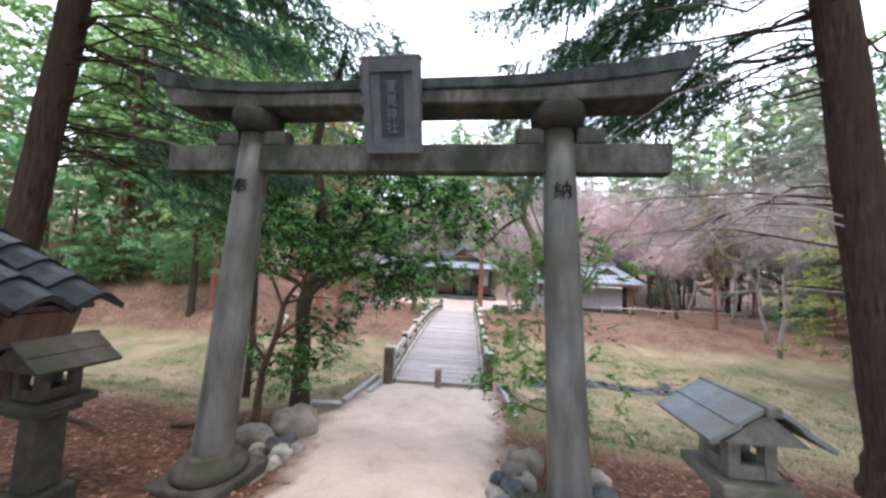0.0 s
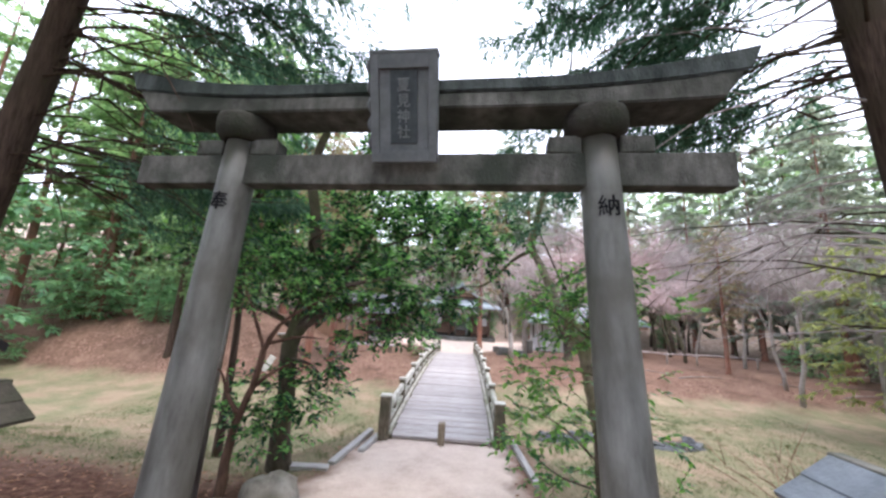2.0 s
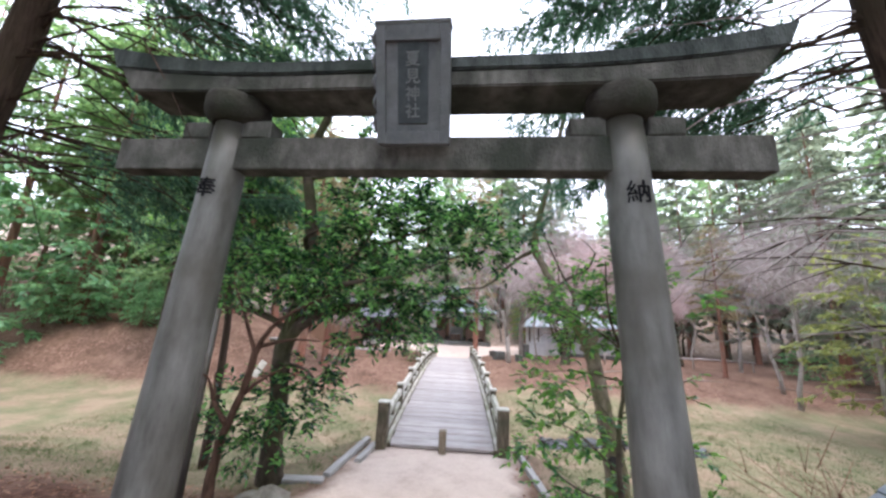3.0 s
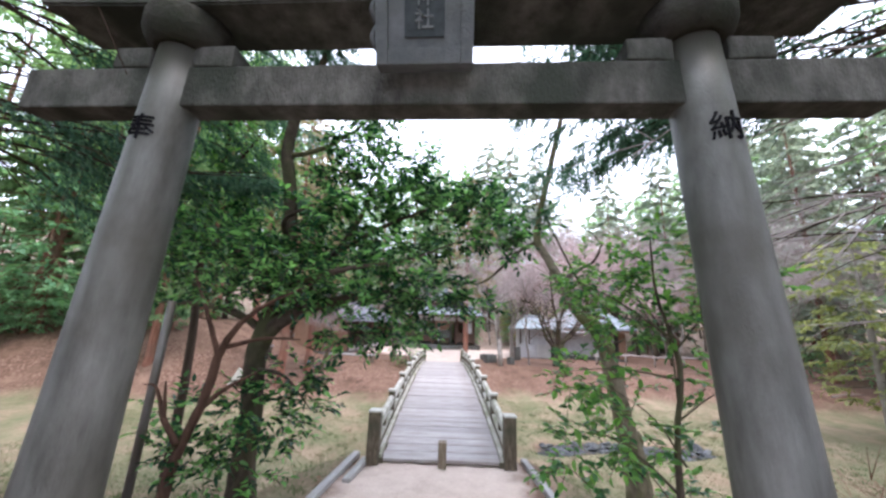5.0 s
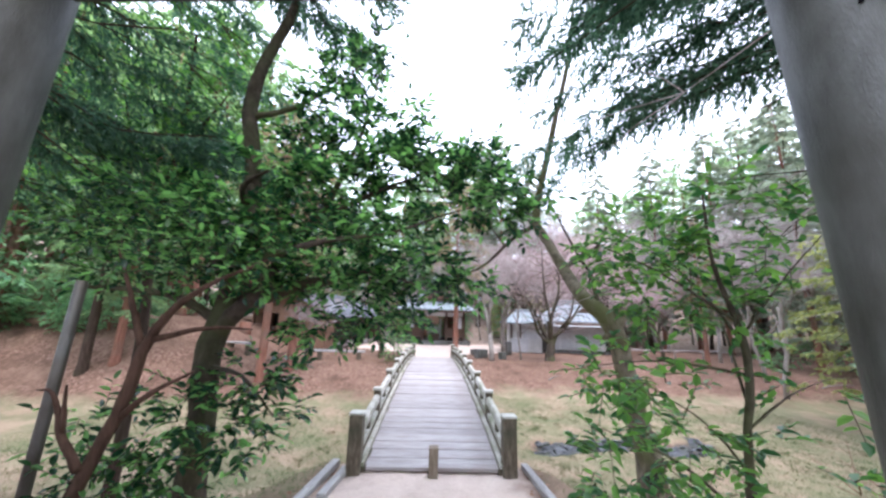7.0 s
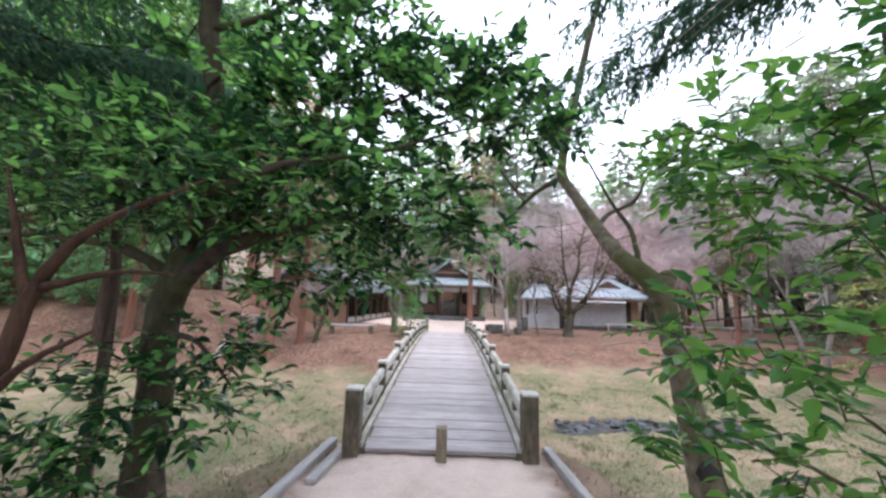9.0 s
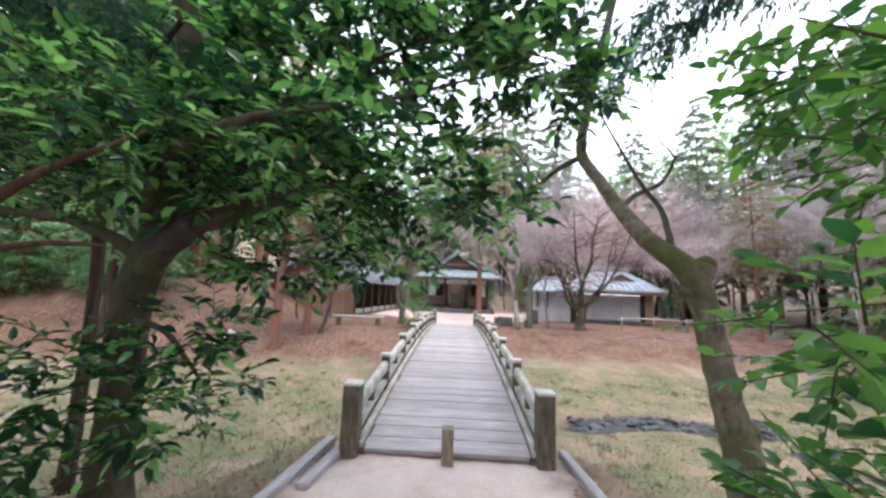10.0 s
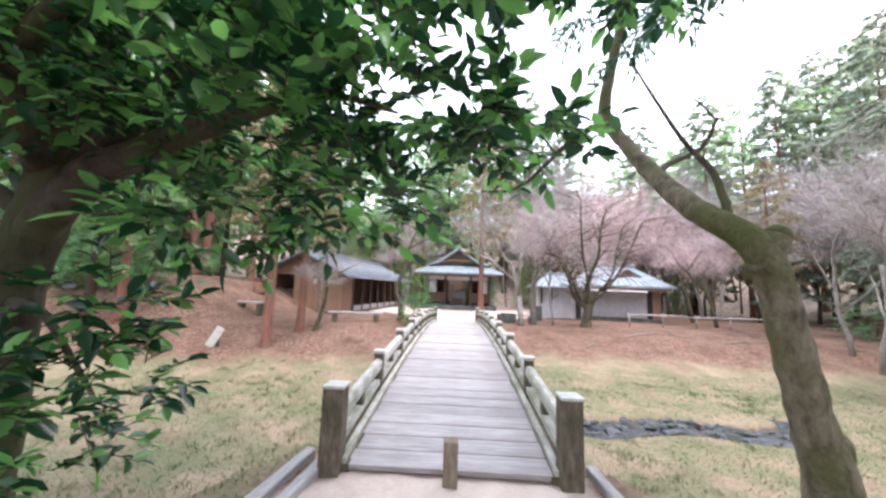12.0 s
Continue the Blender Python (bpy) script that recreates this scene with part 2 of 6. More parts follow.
M_SHRUBBARK = mat("reddish_shrub_bark", (0.045, 0.026, 0.019), (0.115, 0.066, 0.048), 7, 0.9, 0.5, stretch=(2, 2, 0.6), spec=0.15)
M_MOSSBARK = mat("mossy_bark", (0.085, 0.07, 0.05), (0.265, 0.22, 0.16), 7, 0.95, 1.0, (0.105, 0.108, 0.045), 2.2, stretch=(1.5, 1.5, 0.8), spec=0.1, fine=20)
M_DARKBARK = mat("dark_smooth_bark", (0.045, 0.035, 0.028), (0.12, 0.095, 0.075), 8, 0.9, 0.5, (0.10, 0.10, 0.05), 2.0, spec=0.15)
M_GREYBARK = mat("pale_grey_bark", (0.22, 0.19, 0.17), (0.38, 0.34, 0.31), 6, 0.9, 0.5, (0.16, 0.14, 0.11), 1.5, spec=0.15)
M_TWIG = mat("pinkish_twigs", (0.42, 0.305, 0.295), (0.64, 0.495, 0.475), 1.5, 0.9, 0.0, spec=0.1)
M_PALETWIG = mat("pale_grey_twigs", (0.31, 0.26, 0.25), (0.50, 0.435, 0.42), 1.5, 0.9, 0.0, spec=0.1)
M_LEAF = leaf_mat("glossy_evergreen_leaf", (0.011, 0.044, 0.023), (0.15, 0.375, 0.12), 0.24, 0.55, 0.7, 0.42)
M_LEAF_LIGHT = leaf_mat("light_evergreen_leaf", (0.025, 0.10, 0.035), (0.15, 0.34, 0.075), 0.3, 0.5, 0.55, 0.15)
M_NEEDLE = leaf_mat("conifer_spray", (0.022, 0.062, 0.05), (0.085, 0.175, 0.125), 0.55, 0.45, 0.25)
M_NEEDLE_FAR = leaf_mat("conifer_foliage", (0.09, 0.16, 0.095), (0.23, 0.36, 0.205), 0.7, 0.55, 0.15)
# distance haze put into the leaf colour: pale, greyed blue-green
M_NEEDLE_HAZE = leaf_mat("haze_paled_foliage", (0.18, 0.225, 0.205), (0.32, 0.38, 0.345), 0.8, 0.5, 0.1)
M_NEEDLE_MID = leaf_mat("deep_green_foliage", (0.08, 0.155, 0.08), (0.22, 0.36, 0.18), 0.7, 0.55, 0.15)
M_NEEDLE_YEL = leaf_mat("olive_foliage", (0.13, 0.165, 0.075), (0.29, 0.32, 0.15), 0.7, 0.55, 0.15)
M_NEEDLE_BROWN = leaf_mat("winter_brown_foliage", (0.13, 0.12, 0.08), (0.28, 0.235, 0.17), 0.7, 0.45, 0.15)
M_FERN = leaf_mat("undergrowth_leaf", (0.08, 0.19, 0.105), (0.21, 0.39, 0.215), 0.5, 0.4, 0.3)
M_BLADE = blade_mat("dry_grass_blade", [(0.098, 0.125, 0.056), (0.155, 0.167, 0.088), (0.235, 0.205, 0.132), (0.36, 0.26, 0.197)])
M_GREENBLADE = blade_mat("green_grass_blade", [(0.075, 0.11, 0.046), (0.13, 0.15, 0.072), (0.20, 0.187, 0.108), (0.27, 0.218, 0.145)])
M_DEADLEAF = leaf_mat("fallen_leaf", (0.11, 0.052, 0.034), (0.35, 0.215, 0.15), 0.9, 0.1, 0.1)
M_METAL = mat("dull_galvanised_pole", (0.10, 0.095, 0.09), (0.22, 0.21, 0.20), 8, 0.45, 0.2, (0.12, 0.10, 0.08), 2.0, stretch=(1, 1, 0.3), metal=0.6, spec=0.5)
# near-black paint for the shade inside openings and hollows; also a door
M_DARK = mat("interior_shade_and_door", (0.02, 0.018, 0.016), (0.045, 0.04, 0.035), 3, 0.9, 0.1)


# ---- mesh helpers ----
def as_mesh(name, verts, faces, smooth=False):
    me = bpy.data.meshes.new(name)
    me.from_pydata([tuple(map(float, v)) for v in verts], [], [tuple(map(int, f)) for f in faces])
    if smooth:
        me.polygons.foreach_set("use_smooth", [True] * len(me.polygons))
    me.update()
    return me


def quads_mesh(name, verts, faces):
    """A mesh from arrays of vertices and of equal-sided faces."""
    me = bpy.data.meshes.new(name)
    nv, (nf, k) = len(verts), faces.shape
    me.vertices.add(nv)
    me.vertices.foreach_set("co", np.asarray(verts, dtype=np.float32).ravel())
    me.loops.add(nf * k)
    me.loops.foreach_set("vertex_index", np.asarray(faces, dtype=np.int32).ravel())
    me.polygons.add(nf)
    me.polygons.foreach_set("loop_start", np.arange(0, nf * k, k, dtype=np.int32))
    me.update(calc_edges=True)
    return me


def put(name, mesh, material, parent=None, m=None, label=""):
    if isinstance(mesh, bmesh.types.BMesh):
        bm, mesh = mesh, bpy.data.meshes.new(name)
        bm.to_mesh(mesh)
        bm.free()
    if not mesh.materials:
        mesh.materials.append(material)
    ob = new(name, mesh)
    if parent:
        ob.parent = parent
    if m is not None:
        ob.matrix_basis = m
    return tagged(ob, label)


def thing(name, label, category, m=None, group="", kind=""):
    ob = new(name)
    ob.empty_display_size = 0.1
    if m is not None:
        ob.matrix_basis = m
    return tagged(ob, label, category, group, kind)


def box(sx, sy, sz, bevel=0.0, base=True, top=1.0, jitter=0.0, seed=0):
    """A box centred in x and y, standing on z 0 (base) or centred; top: how much the upper face narrows."""
    bm = bmesh.new()
    bmesh.ops.create_cube(bm, size=1.0)
    rnd = random.Random(seed)
    for v in bm.verts:
        k = top if v.co.z > 0 else 1.0
        v.co = Vector((v.co.x * sx * k, v.co.y * sy * k, (v.co.z + (0.5 if base else 0)) * sz))
        if jitter:
            v.co += Vector([rnd.uniform(-jitter, jitter) for _ in range(3)])
    if bevel:
        bmesh.ops.bevel(bm, geom=bm.edges[:], offset=bevel, segments=2, profile=0.6, affect="EDGES")
    return bm


def lathe(profile, sides=32):
    """A turned solid from (radius, z) pairs, bottom to top."""
    verts, faces = [], []
    for r, z in profile:
        for k in range(sides):
            a = 2 * math.pi * k / sides
            verts.append((r * math.cos(a), r * math.sin(a), z))
    for i in range(len(profile) - 1):
        for k in range(sides):
            a, b = i * sides + k, i * sides + (k + 1) % sides
            faces.append((a, b, b + sides, a + sides))
    faces.append(tuple(range(sides - 1, -1, -1)))
    faces.append(tuple(range((len(profile) - 1) * sides, len(profile) * sides)))
    me = as_mesh("turned", verts, faces)
    for p in me.polygons:
        p.use_smooth = len(p.vertices) == 4
    return me


def prism(outline, depth, axis="y"):
    """A solid with the outline (u, z) given, depth thick along y (u is x) or along x (u is y), centred."""
    k = len(outline)
    verts = []
    for s in (-0.5, 0.5):
        for u, z in outline:
            verts.append((u, s * depth, z) if axis == "y" else (s * depth, u, z))
    faces = [tuple(range(k)), tuple(range(2 * k - 1, k - 1, -1))]
    faces += [((i + 1) % k, i, i + k, (i + 1) % k + k) for i in range(k)]
    bm = bmesh.new()
    vs = [bm.verts.new(v) for v in verts]
    for f in faces:
        bm.faces.new([vs[i] for i in f])
    bmesh.ops.recalc_face_normals(bm, faces=bm.faces[:])
    return bm


def tubes(lines, sides=6):
    """One mesh of tapered round limbs; lines: lists of (point, radius)."""
    verts, faces = [], []
    for line in lines:
        pts = [Vector(p) for p, _ in line]
        first = len(verts)
        for i, (p, (_, r)) in enumerate(zip(pts, line)):
            d = (pts[min(i + 1, len(pts) - 1)] - pts[max(i - 1, 0)]).normalized()
            ref = Vector((0, 1, 0)) if abs(d.y) < 0.8 else Vector((1, 0, 0))
            u = d.cross(ref).normalized()
            w = d.cross(u)
            for k in range(sides):
                a = 2 * math.pi * k / sides
                verts.append(p + (u * math.cos(a) + w * math.sin(a)) * r)
        for i in range(len(pts) - 1):
            for k in range(sides):
                a, b = first + i * sides + k, first + i * sides + (k + 1) % sides
                faces.append((a, b, b + sides, a + sides))
        faces.append(tuple(range(first + sides - 1, first - 1, -1)))
        faces.append(tuple(range(len(verts) - sides, len(verts))))
    return as_mesh("limbs", verts, faces, smooth=True)


def smooth_line(knots, steps=5, rough=0.0, seed=0):
    """A rounded line through (x, y, z, radius) knots, with small irregularities."""
    rnd = random.Random(seed)
    k = [np.array(p, dtype=float) for p in knots]
    k = [2 * k[0] - k[1]] + k + [2 * k[-1] - k[-2]]
    out = []
    for i in range(1, len(k) - 2):
        for s in range(steps + (i == len(k) - 3)):
            t = s / steps
            a, b, c, d = k[i - 1], k[i], k[i + 1], k[i + 2]
            p = 0.5 * (2 * b + (c - a) * t + (2 * a - 5 * b + 4 * c - d) * t * t + (3 * b - a - 3 * c + d) * t ** 3)
            q = Vector(p[:3]) + Vector([rnd.uniform(-rough, rough) * p[3] for _ in range(3)])
            out.append((q, max(0.002, p[3] * (1 + rnd.uniform(-rough, rough) * 0.5))))
    return out


def unit(v):
    return v / np.maximum(np.linalg.norm(v, axis=-1, keepdims=True), 1e-9)


def leaves(name, P, D, N, length, width, fine=False, fold=0.18):
    """Leaf blades: from P along D, facing N. fine: eight corners each with a midrib fold, otherwise a diamond."""
    P, D, N = (np.asarray(a, dtype=float) for a in (P, D, N))
    D = unit(D)
    S = unit(np.cross(D, N))
    N = np.cross(S, D)
    Lg, W = np.asarray(length)[:, None] * D, np.asarray(width)[:, None] * S
    up = np.asarray(width)[:, None] * N * fold
    if not fine:
        v = np.stack([P, P + 0.45 * Lg + 0.5 * W + up, P + Lg, P + 0.45 * Lg - 0.5 * W + up], 1)
        base = 4 * np.arange(len(P))[:, None, None]
        f = (base + np.array([[0, 2, 1], [0, 3, 2]])).reshape(-1, 3)
    else:
        droop = np.asarray(length)[:, None] * N * -0.12
        v = np.stack([P, P + 0.3 * Lg, P + 0.7 * Lg + 0.4 * droop, P + Lg + droop, P + 0.28 * Lg + 0.46 * W + up, P + 0.68 * Lg + 0.4 * W + up + 0.4 * droop,
                      P + 0.28 * Lg - 0.46 * W + up, P + 0.68 * Lg - 0.4 * W + up + 0.4 * droop], 1)
        base = 8 * np.arange(len(P))[:, None, None]
        f = (base + np.array([[0, 1, 4], [1, 2, 4], [2, 5, 4], [2, 3, 5], [0, 6, 1], [1, 6, 2], [2, 6, 7], [2, 7, 3]])).reshape(-1, 3)
    return quads_mesh(name, v.reshape(-1, 3), f)


# ---- ground ----
def step(a, b, x):
    t = np.clip((x - a) / (b - a), 0, 1)
    return t * t * (3 - 2 * t)


def wave(x, y):
    return (np.sin(1.3 * x + 0.7 * y) + np.sin(0.8 * y - 1.9 * x + 1.0) + np.sin(2.7 * x + 2.1 * y + 2.0) * 0.5 + np.sin(3.9 * y - 3.1 * x) * 0.4) / 3


def height(x, y):
    """Ground level: a sloping approach, the hollow under the bridge, the level court beyond and the wooded slopes."""
    x, y = np.asarray(x, dtype=float), np.asarray(y, dtype=float)
    near = np.interp(y, [-40, -12, -7.7, -5.8, -4.3, -3.4, -2.2, 0.2], [2.2, 1.45, 0.93, 0.62, 0.37, 0.19, 0.03, -0.03])
    off = np.abs(x)
    side = step(1.55, 3.0, off)
    edge = 0.25 - 3.1 * side
    run = 1.6 + 3.0 * side
    down = step(edge, edge + run, y)
    foot = np.interp(x, [-30, -9, -5, 0, 5, 30], [4.0, 5.6, 6.6, 8.6, 9.0, 9.0])
    up = step(foot, foot + np.interp(x, [-9, 0, 6], [4.2, 5.6, 6.5]), y)
    z = near * (1 - down) - 1.08 * down * (1 - up)
    hill = np.maximum(0, y - 35) * 0.42 + np.maximum(0, -x - 24) * 0.2 * step(4, 20, y) + np.maximum(0, x - 26) * 0.18 * step(4, 20, y)
    z = z + np.minimum(hill, 18) + 2.0 * step(5.5, 12, y) * step(-8.5, -14.5, x)
    way = step(1.8, 1.0, off) * step(0.5, 0.0, y)
    court = step(16, 19, y) * step(9, 6, off)
    z = z - 0.30 * np.exp(-((off - 1.85) ** 2 + (y + 4.3) ** 2) / 0.7)
    z = z - 0.2 * channel(x, y)
    return z + wave(x, y) * 0.055 * (1 - 0.8 * np.maximum(way, court)) + 0.012 * np.sin(9 * x + 4 * y) * np.sin(7 * y - 5 * x)


def channel(x, y):
    """How far inside the narrow dry stream bed a spot lies, 0 to 1."""
    mid = 4.72 + 0.10 * (x - 3.0) + 0.12 * np.sin(1.7 * x)
    return np.exp(-((y - mid) / 0.48) ** 4) * step(2.2, 2.9, x) * step(8.2, 6.9, x)


def gz(x, y):
    return float(height(x, y))


def sand_mask(x, y):
    left = np.interp(y, [-9, -5, -4.4, -3.4, -2.4, -1.6, 0.3], [-1.5, -1.0, -0.9, -1.25, -1.5, -1.4, -1.25])
    right = np.interp(y, [-9, -4.4, -2, 0.3], [1.7, 1.3, 1.35, 1.3])
    near = np.where(y < 0.6, np.minimum(x - left, right - x) * 1.5, -5.0)
    mid = np.interp(y, [14, 25], [-0.86, -1.5])
    half = np.interp(y, [13.8, 16, 18, 20], [1.15, 1.4, 2.6, 6.0])
    far = (half - np.abs(x - mid)) * 1.2 * (y > 13.5) * (y < 27)
    return np.clip(0.5 + np.where(y < 2, near, far - 5.0 * (y < 13.5)), 0, 1)


def grass_mask(x, y, z):
    hollow = np.clip(0.85 - (z + 0.94) * np.where(y > 4, 2.6, 1.6) + 0.22 * wave(1.6 * x, 1.9 * y), 0, 1)
    brink = 0.7 * step(1.4, 1.75, np.abs(x)) * step(-2.9, -1.7, y) * (y < 3)
    return np.maximum(hollow, brink) * (y > -4) * (y < 14) * (1 - channel(x, y))


def axis_lines(lo, hi, fine, far):
    mid = np.arange(lo, hi + fine / 2, fine)
    grow = [fine]
    while sum(grow) < far:
        grow.append(min(grow[-1] * 1.13, 40))
    g = np.cumsum(grow)
    return np.concatenate([lo - g[::-1], mid, hi + g])


xs, ys = axis_lines(-8, 9, 0.13, 500), axis_lines(-9, 12, 0.13, 500)
gx, gy = np.meshgrid(xs, ys)
gh = height(gx, gy)
cols = len(xs)
idx = np.arange(gx.size).reshape(gx.shape)
cells = np.stack([idx[:-1, :-1], idx[:-1, 1:], idx[1:, 1:], idx[1:, :-1]], -1).reshape(-1, 4)
sheet = quads_mesh("ground", np.stack([gx, gy, gh], -1).reshape(-1, 3), cells)
# the last mask darkens the near litter as if under the canopy
for key, values in (("sand", sand_mask(gx, gy)), ("grass", grass_mask(gx, gy, gh)), ("mud", channel(gx, gy)), ("shade_damp", step(-1.5, -3.8, gy) * (1 - 0.8 * sand_mask(gx, gy)))):
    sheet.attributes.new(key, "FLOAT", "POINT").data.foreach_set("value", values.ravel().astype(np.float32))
sheet.polygons.foreach_set("use_smooth", [True] * len(sheet.polygons))
tagged(put("ground", sheet, M_GROUND), "needle-strewn earth with a pale sand way and dry grass hollow", "ground", kind="structure")


# ---- stone gate ----
def swept_beam(half, zlow, zhigh, depth, rise, start, cut, crown=0.0, low_rise=None):
    """A lintel along x that curves upward to both ends; cut: how far the lower edge is set in at the ends."""
    verts, faces, n = [], [], 40
    sec = [(-0.5, 0), (0.5, 0), (0.5, 1), (0, 1 + crown), (-0.5, 1)]
    for i in range(n + 1):
        u = -1 + 2 * i / n
        for sy, sz in sec:
            x = u * (half - cut * (1 - min(sz, 1)))
            swell = rise if low_rise is None else low_rise + (rise - low_rise) * min(sz, 1)
            lift = swell * max(0.0, (abs(x) - start) / (half - start)) ** 2
            verts.append((x, sy * depth, zlow + (zhigh - zlow) * sz + lift))
    k = len(sec)
    for i in range(n):
        for j in range(k):
            a, b = i * k + j, i * k + (j + 1) % k
            faces.append((a, a + k, b + k, b))
    faces += [tuple(range(k)), tuple(range(n * k + k - 1, n * k - 1, -1))]
    me = as_mesh("lintel", verts, faces)
    bm = bmesh.new()
    bm.from_mesh(me)
    bmesh.ops.recalc_face_normals(bm, faces=bm.faces[:])
    sharp = [e for e in bm.edges if len(e.link_faces) == 2 and e.calc_face_angle() > 0.6]
    bmesh.ops.bevel(bm, geom=sharp, offset=0.012, segments=2, affect="EDGES")
    return bm


def lettering(name, text, size, depth, parent, m, material, bold=0.0, wrap=0.0):
    curve = bpy.data.curves.new(name, "FONT")
    curve.body, curve.size, curve.extrude, curve.offset = text, size, depth, 0.0
    curve.align_x, curve.align_y = "CENTER", "CENTER"
    curve.resolution_u = 3
    ob = bpy.data.objects.new(name, curve)
    scene.collection.objects.link(ob)
    deps = bpy.context.evaluated_depsgraph_get()
    me = bpy.data.meshes.new_from_object(ob.evaluated_get(deps))
    bpy.data.objects.remove(ob)
    bm = bmesh.new()
    bm.from_mesh(me)
    bmesh.ops.triangulate(bm, faces=bm.faces[:])
    # a broad brush: the strokes laid again with small shifts
    once = bm.faces[:]
    for dx, dy in ((bold, 0), (-bold, 0), (0, bold), (0, -bold)) if bold else ():
        again = bmesh.ops.duplicate(bm, geom=once)["geom"]
        bmesh.ops.translate(bm, vec=(dx, dy, 0), verts=[v for v in again if isinstance(v, bmesh.types.BMVert)])
    bm.to_mesh(me)
    bm.free()
    if wrap:
        bm = bmesh.new()
        bm.from_mesh(me)
        bmesh.ops.subdivide_edges(bm, edges=[e for e in bm.edges if e.calc_length() > 0.02], cuts=2)
        bmesh.ops.triangulate(bm, faces=bm.faces[:])
        bm.to_mesh(me)
        bm.free()
        # bend the strokes round a pillar of this radius
        for v in me.vertices:
            a, out = v.co.x / wrap, wrap + v.co.z
            v.co.x, v.co.z = out * math.sin(a), out * math.cos(a) - wrap
    return put(name, me, material, parent, m)


TX, TY = 0.06, -4.28
gate = thing("torii_gate", "weathered grey stone gate spanning the sandy approach", "gate", pose(TX, TY, 0))
for s in (-1, 1):
    foot, head = Vector((s * 1.843, 0, 0.36)), Vector((s * 1.645, 0, 4.08))
    lean = math.degrees(math.atan2(head.x - foot.x, head.z - foot.z))
    span = (head - foot).length
    rings = [(0.205, 0), (0.203, 0.05), (0.198, 0.12), (0.188, 0.74), (0.176, 1.54), (0.168, 2.34), (0.158, 3.14), (0.152, span)]
    pillar = put("pillar", lathe(rings, 40), M_STONE, gate, pose(foot.x, 0, foot.z, 0, lean, 0))
    u = (3.34 - foot.z) / span
    sx = 0.163
    char = "奉" if s < 0 else "納"
    lettering("lettering", char, 0.18, 0.005, pillar, pose(0, -sx, u * span, 90, 0, 0), M_INK, 0.0012, 0.163)
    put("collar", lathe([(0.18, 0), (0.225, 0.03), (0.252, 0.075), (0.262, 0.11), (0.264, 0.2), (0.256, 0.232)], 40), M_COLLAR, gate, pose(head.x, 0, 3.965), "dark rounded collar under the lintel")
    put("rounded_base", lathe([(0.335, 0), (0.355, 0.03), (0.35, 0.08), (0.315, 0.13), (0.262, 0.155), (0.25, 0.2), (0.235, 0.225), (0.2, 0.235)], 40), M_DARKLANTERN, gate, pose(foot.x, 0, 0.29), "mossy dome-shaped base stone")
    put("square_plinth", box(0.82, 0.80, 0.52, 0.03, jitter=0.012, seed=4 + s), M_DARKLANTERN, gate, pose(foot.x, 0, -0.227, 0, 0, 4 * s))
    put("footing_slab", box(1.02, 0.98, 0.36, 0.05, jitter=0.03, seed=8 + s), M_LANTERN, gate, pose(foot.x, 0.02, -0.2, 0, 0, -3 * s))
    for side in (-1, 1):
        put("wedge", box(0.27, 0.17, 0.15, 0.012, jitter=0.006, seed=7 + side + s), M_LINTEL, gate, pose(1.66 * s + side * 0.285, -0.005, 3.831))
put("tie_beam", box(5.35, 0.17, 0.29, 0.014), M_LINTEL, gate, pose(0, 0, 3.54))
put("lower_lintel", swept_beam(2.74, 4.20, 4.345, 0.40, 0.14, 1.1, 0.17, 0.0, 0.05), M_LINTEL, gate)
put("upper_lintel", swept_beam(2.87, 4.35, 4.47, 0.43, 0.22, 1.0, 0.10, 0.18, 0.135), M_MOSSLINTEL, gate, None, "moss-darkened curved top lintel")
# the framed plaque, leaning out from the beams
tilt = math.degrees(math.atan2(0.30, 0.84))
tablet = put("plaque", box(0.55, 0.10, 0.84, 0.012), M_PLAQUE, gate, pose(0.04, -0.185, 3.695, tilt, 0, 0), "grey stone name plaque with a raised frame")
for sx, sz, w, h in ((-0.24, 0.0, 0.07, 0.84), (0.24, 0.0, 0.07, 0.84), (0, 0.0, 0.41, 0.09), (0, 0.73, 0.41, 0.11)):
    put("frame_bar", box(w, 0.03, h, 0.006), M_PLAQUE, tablet, pose(sx, -0.064, sz))
put("field", box(0.225, 0.012, 0.57, 0.004), M_PANEL, tablet, pose(0, -0.056, 0.15))
put("crest_strip", box(0.565, 0.14, 0.03, 0.008), M_PLAQUE, tablet, pose(0, -0.01, 0.84))
for k, char in enumerate("夏見神社"):
    lettering("carved_character", char, 0.112, 0.004, tablet, pose(0, -0.065, 0.60 - 0.122 * k, 90, 0, 0), M_CARVED, 0.0015)
put("carved_edge_scroll", tubes([smooth_line([(-0.285, -0.02, 0.1 + 0.15 * i, 0.012), (-0.30, -0.05, 0.16 + 0.15 * i, 0.016), (-0.285, -0.02, 0.23 + 0.15 * i, 0.012)], 3) for i in range(5)], 6), M_PLAQUE, tablet)


# ---- bridge ----
BRIDGE = pose(0.03, 0.0, 0.0, 0, 0, 3.4)
SPAN, BAY, RISE, DECK = 14.8, 1.85, 0.34, 2.06
def deck_z(v):
    u = np.clip(v / SPAN, 0, 1)
    return 0.05 + RISE * 4 * u * (1 - u)


bridge = thing("wooden_bridge", "low arched footbridge of silvered planks with timber rails", "bridge", BRIDGE)


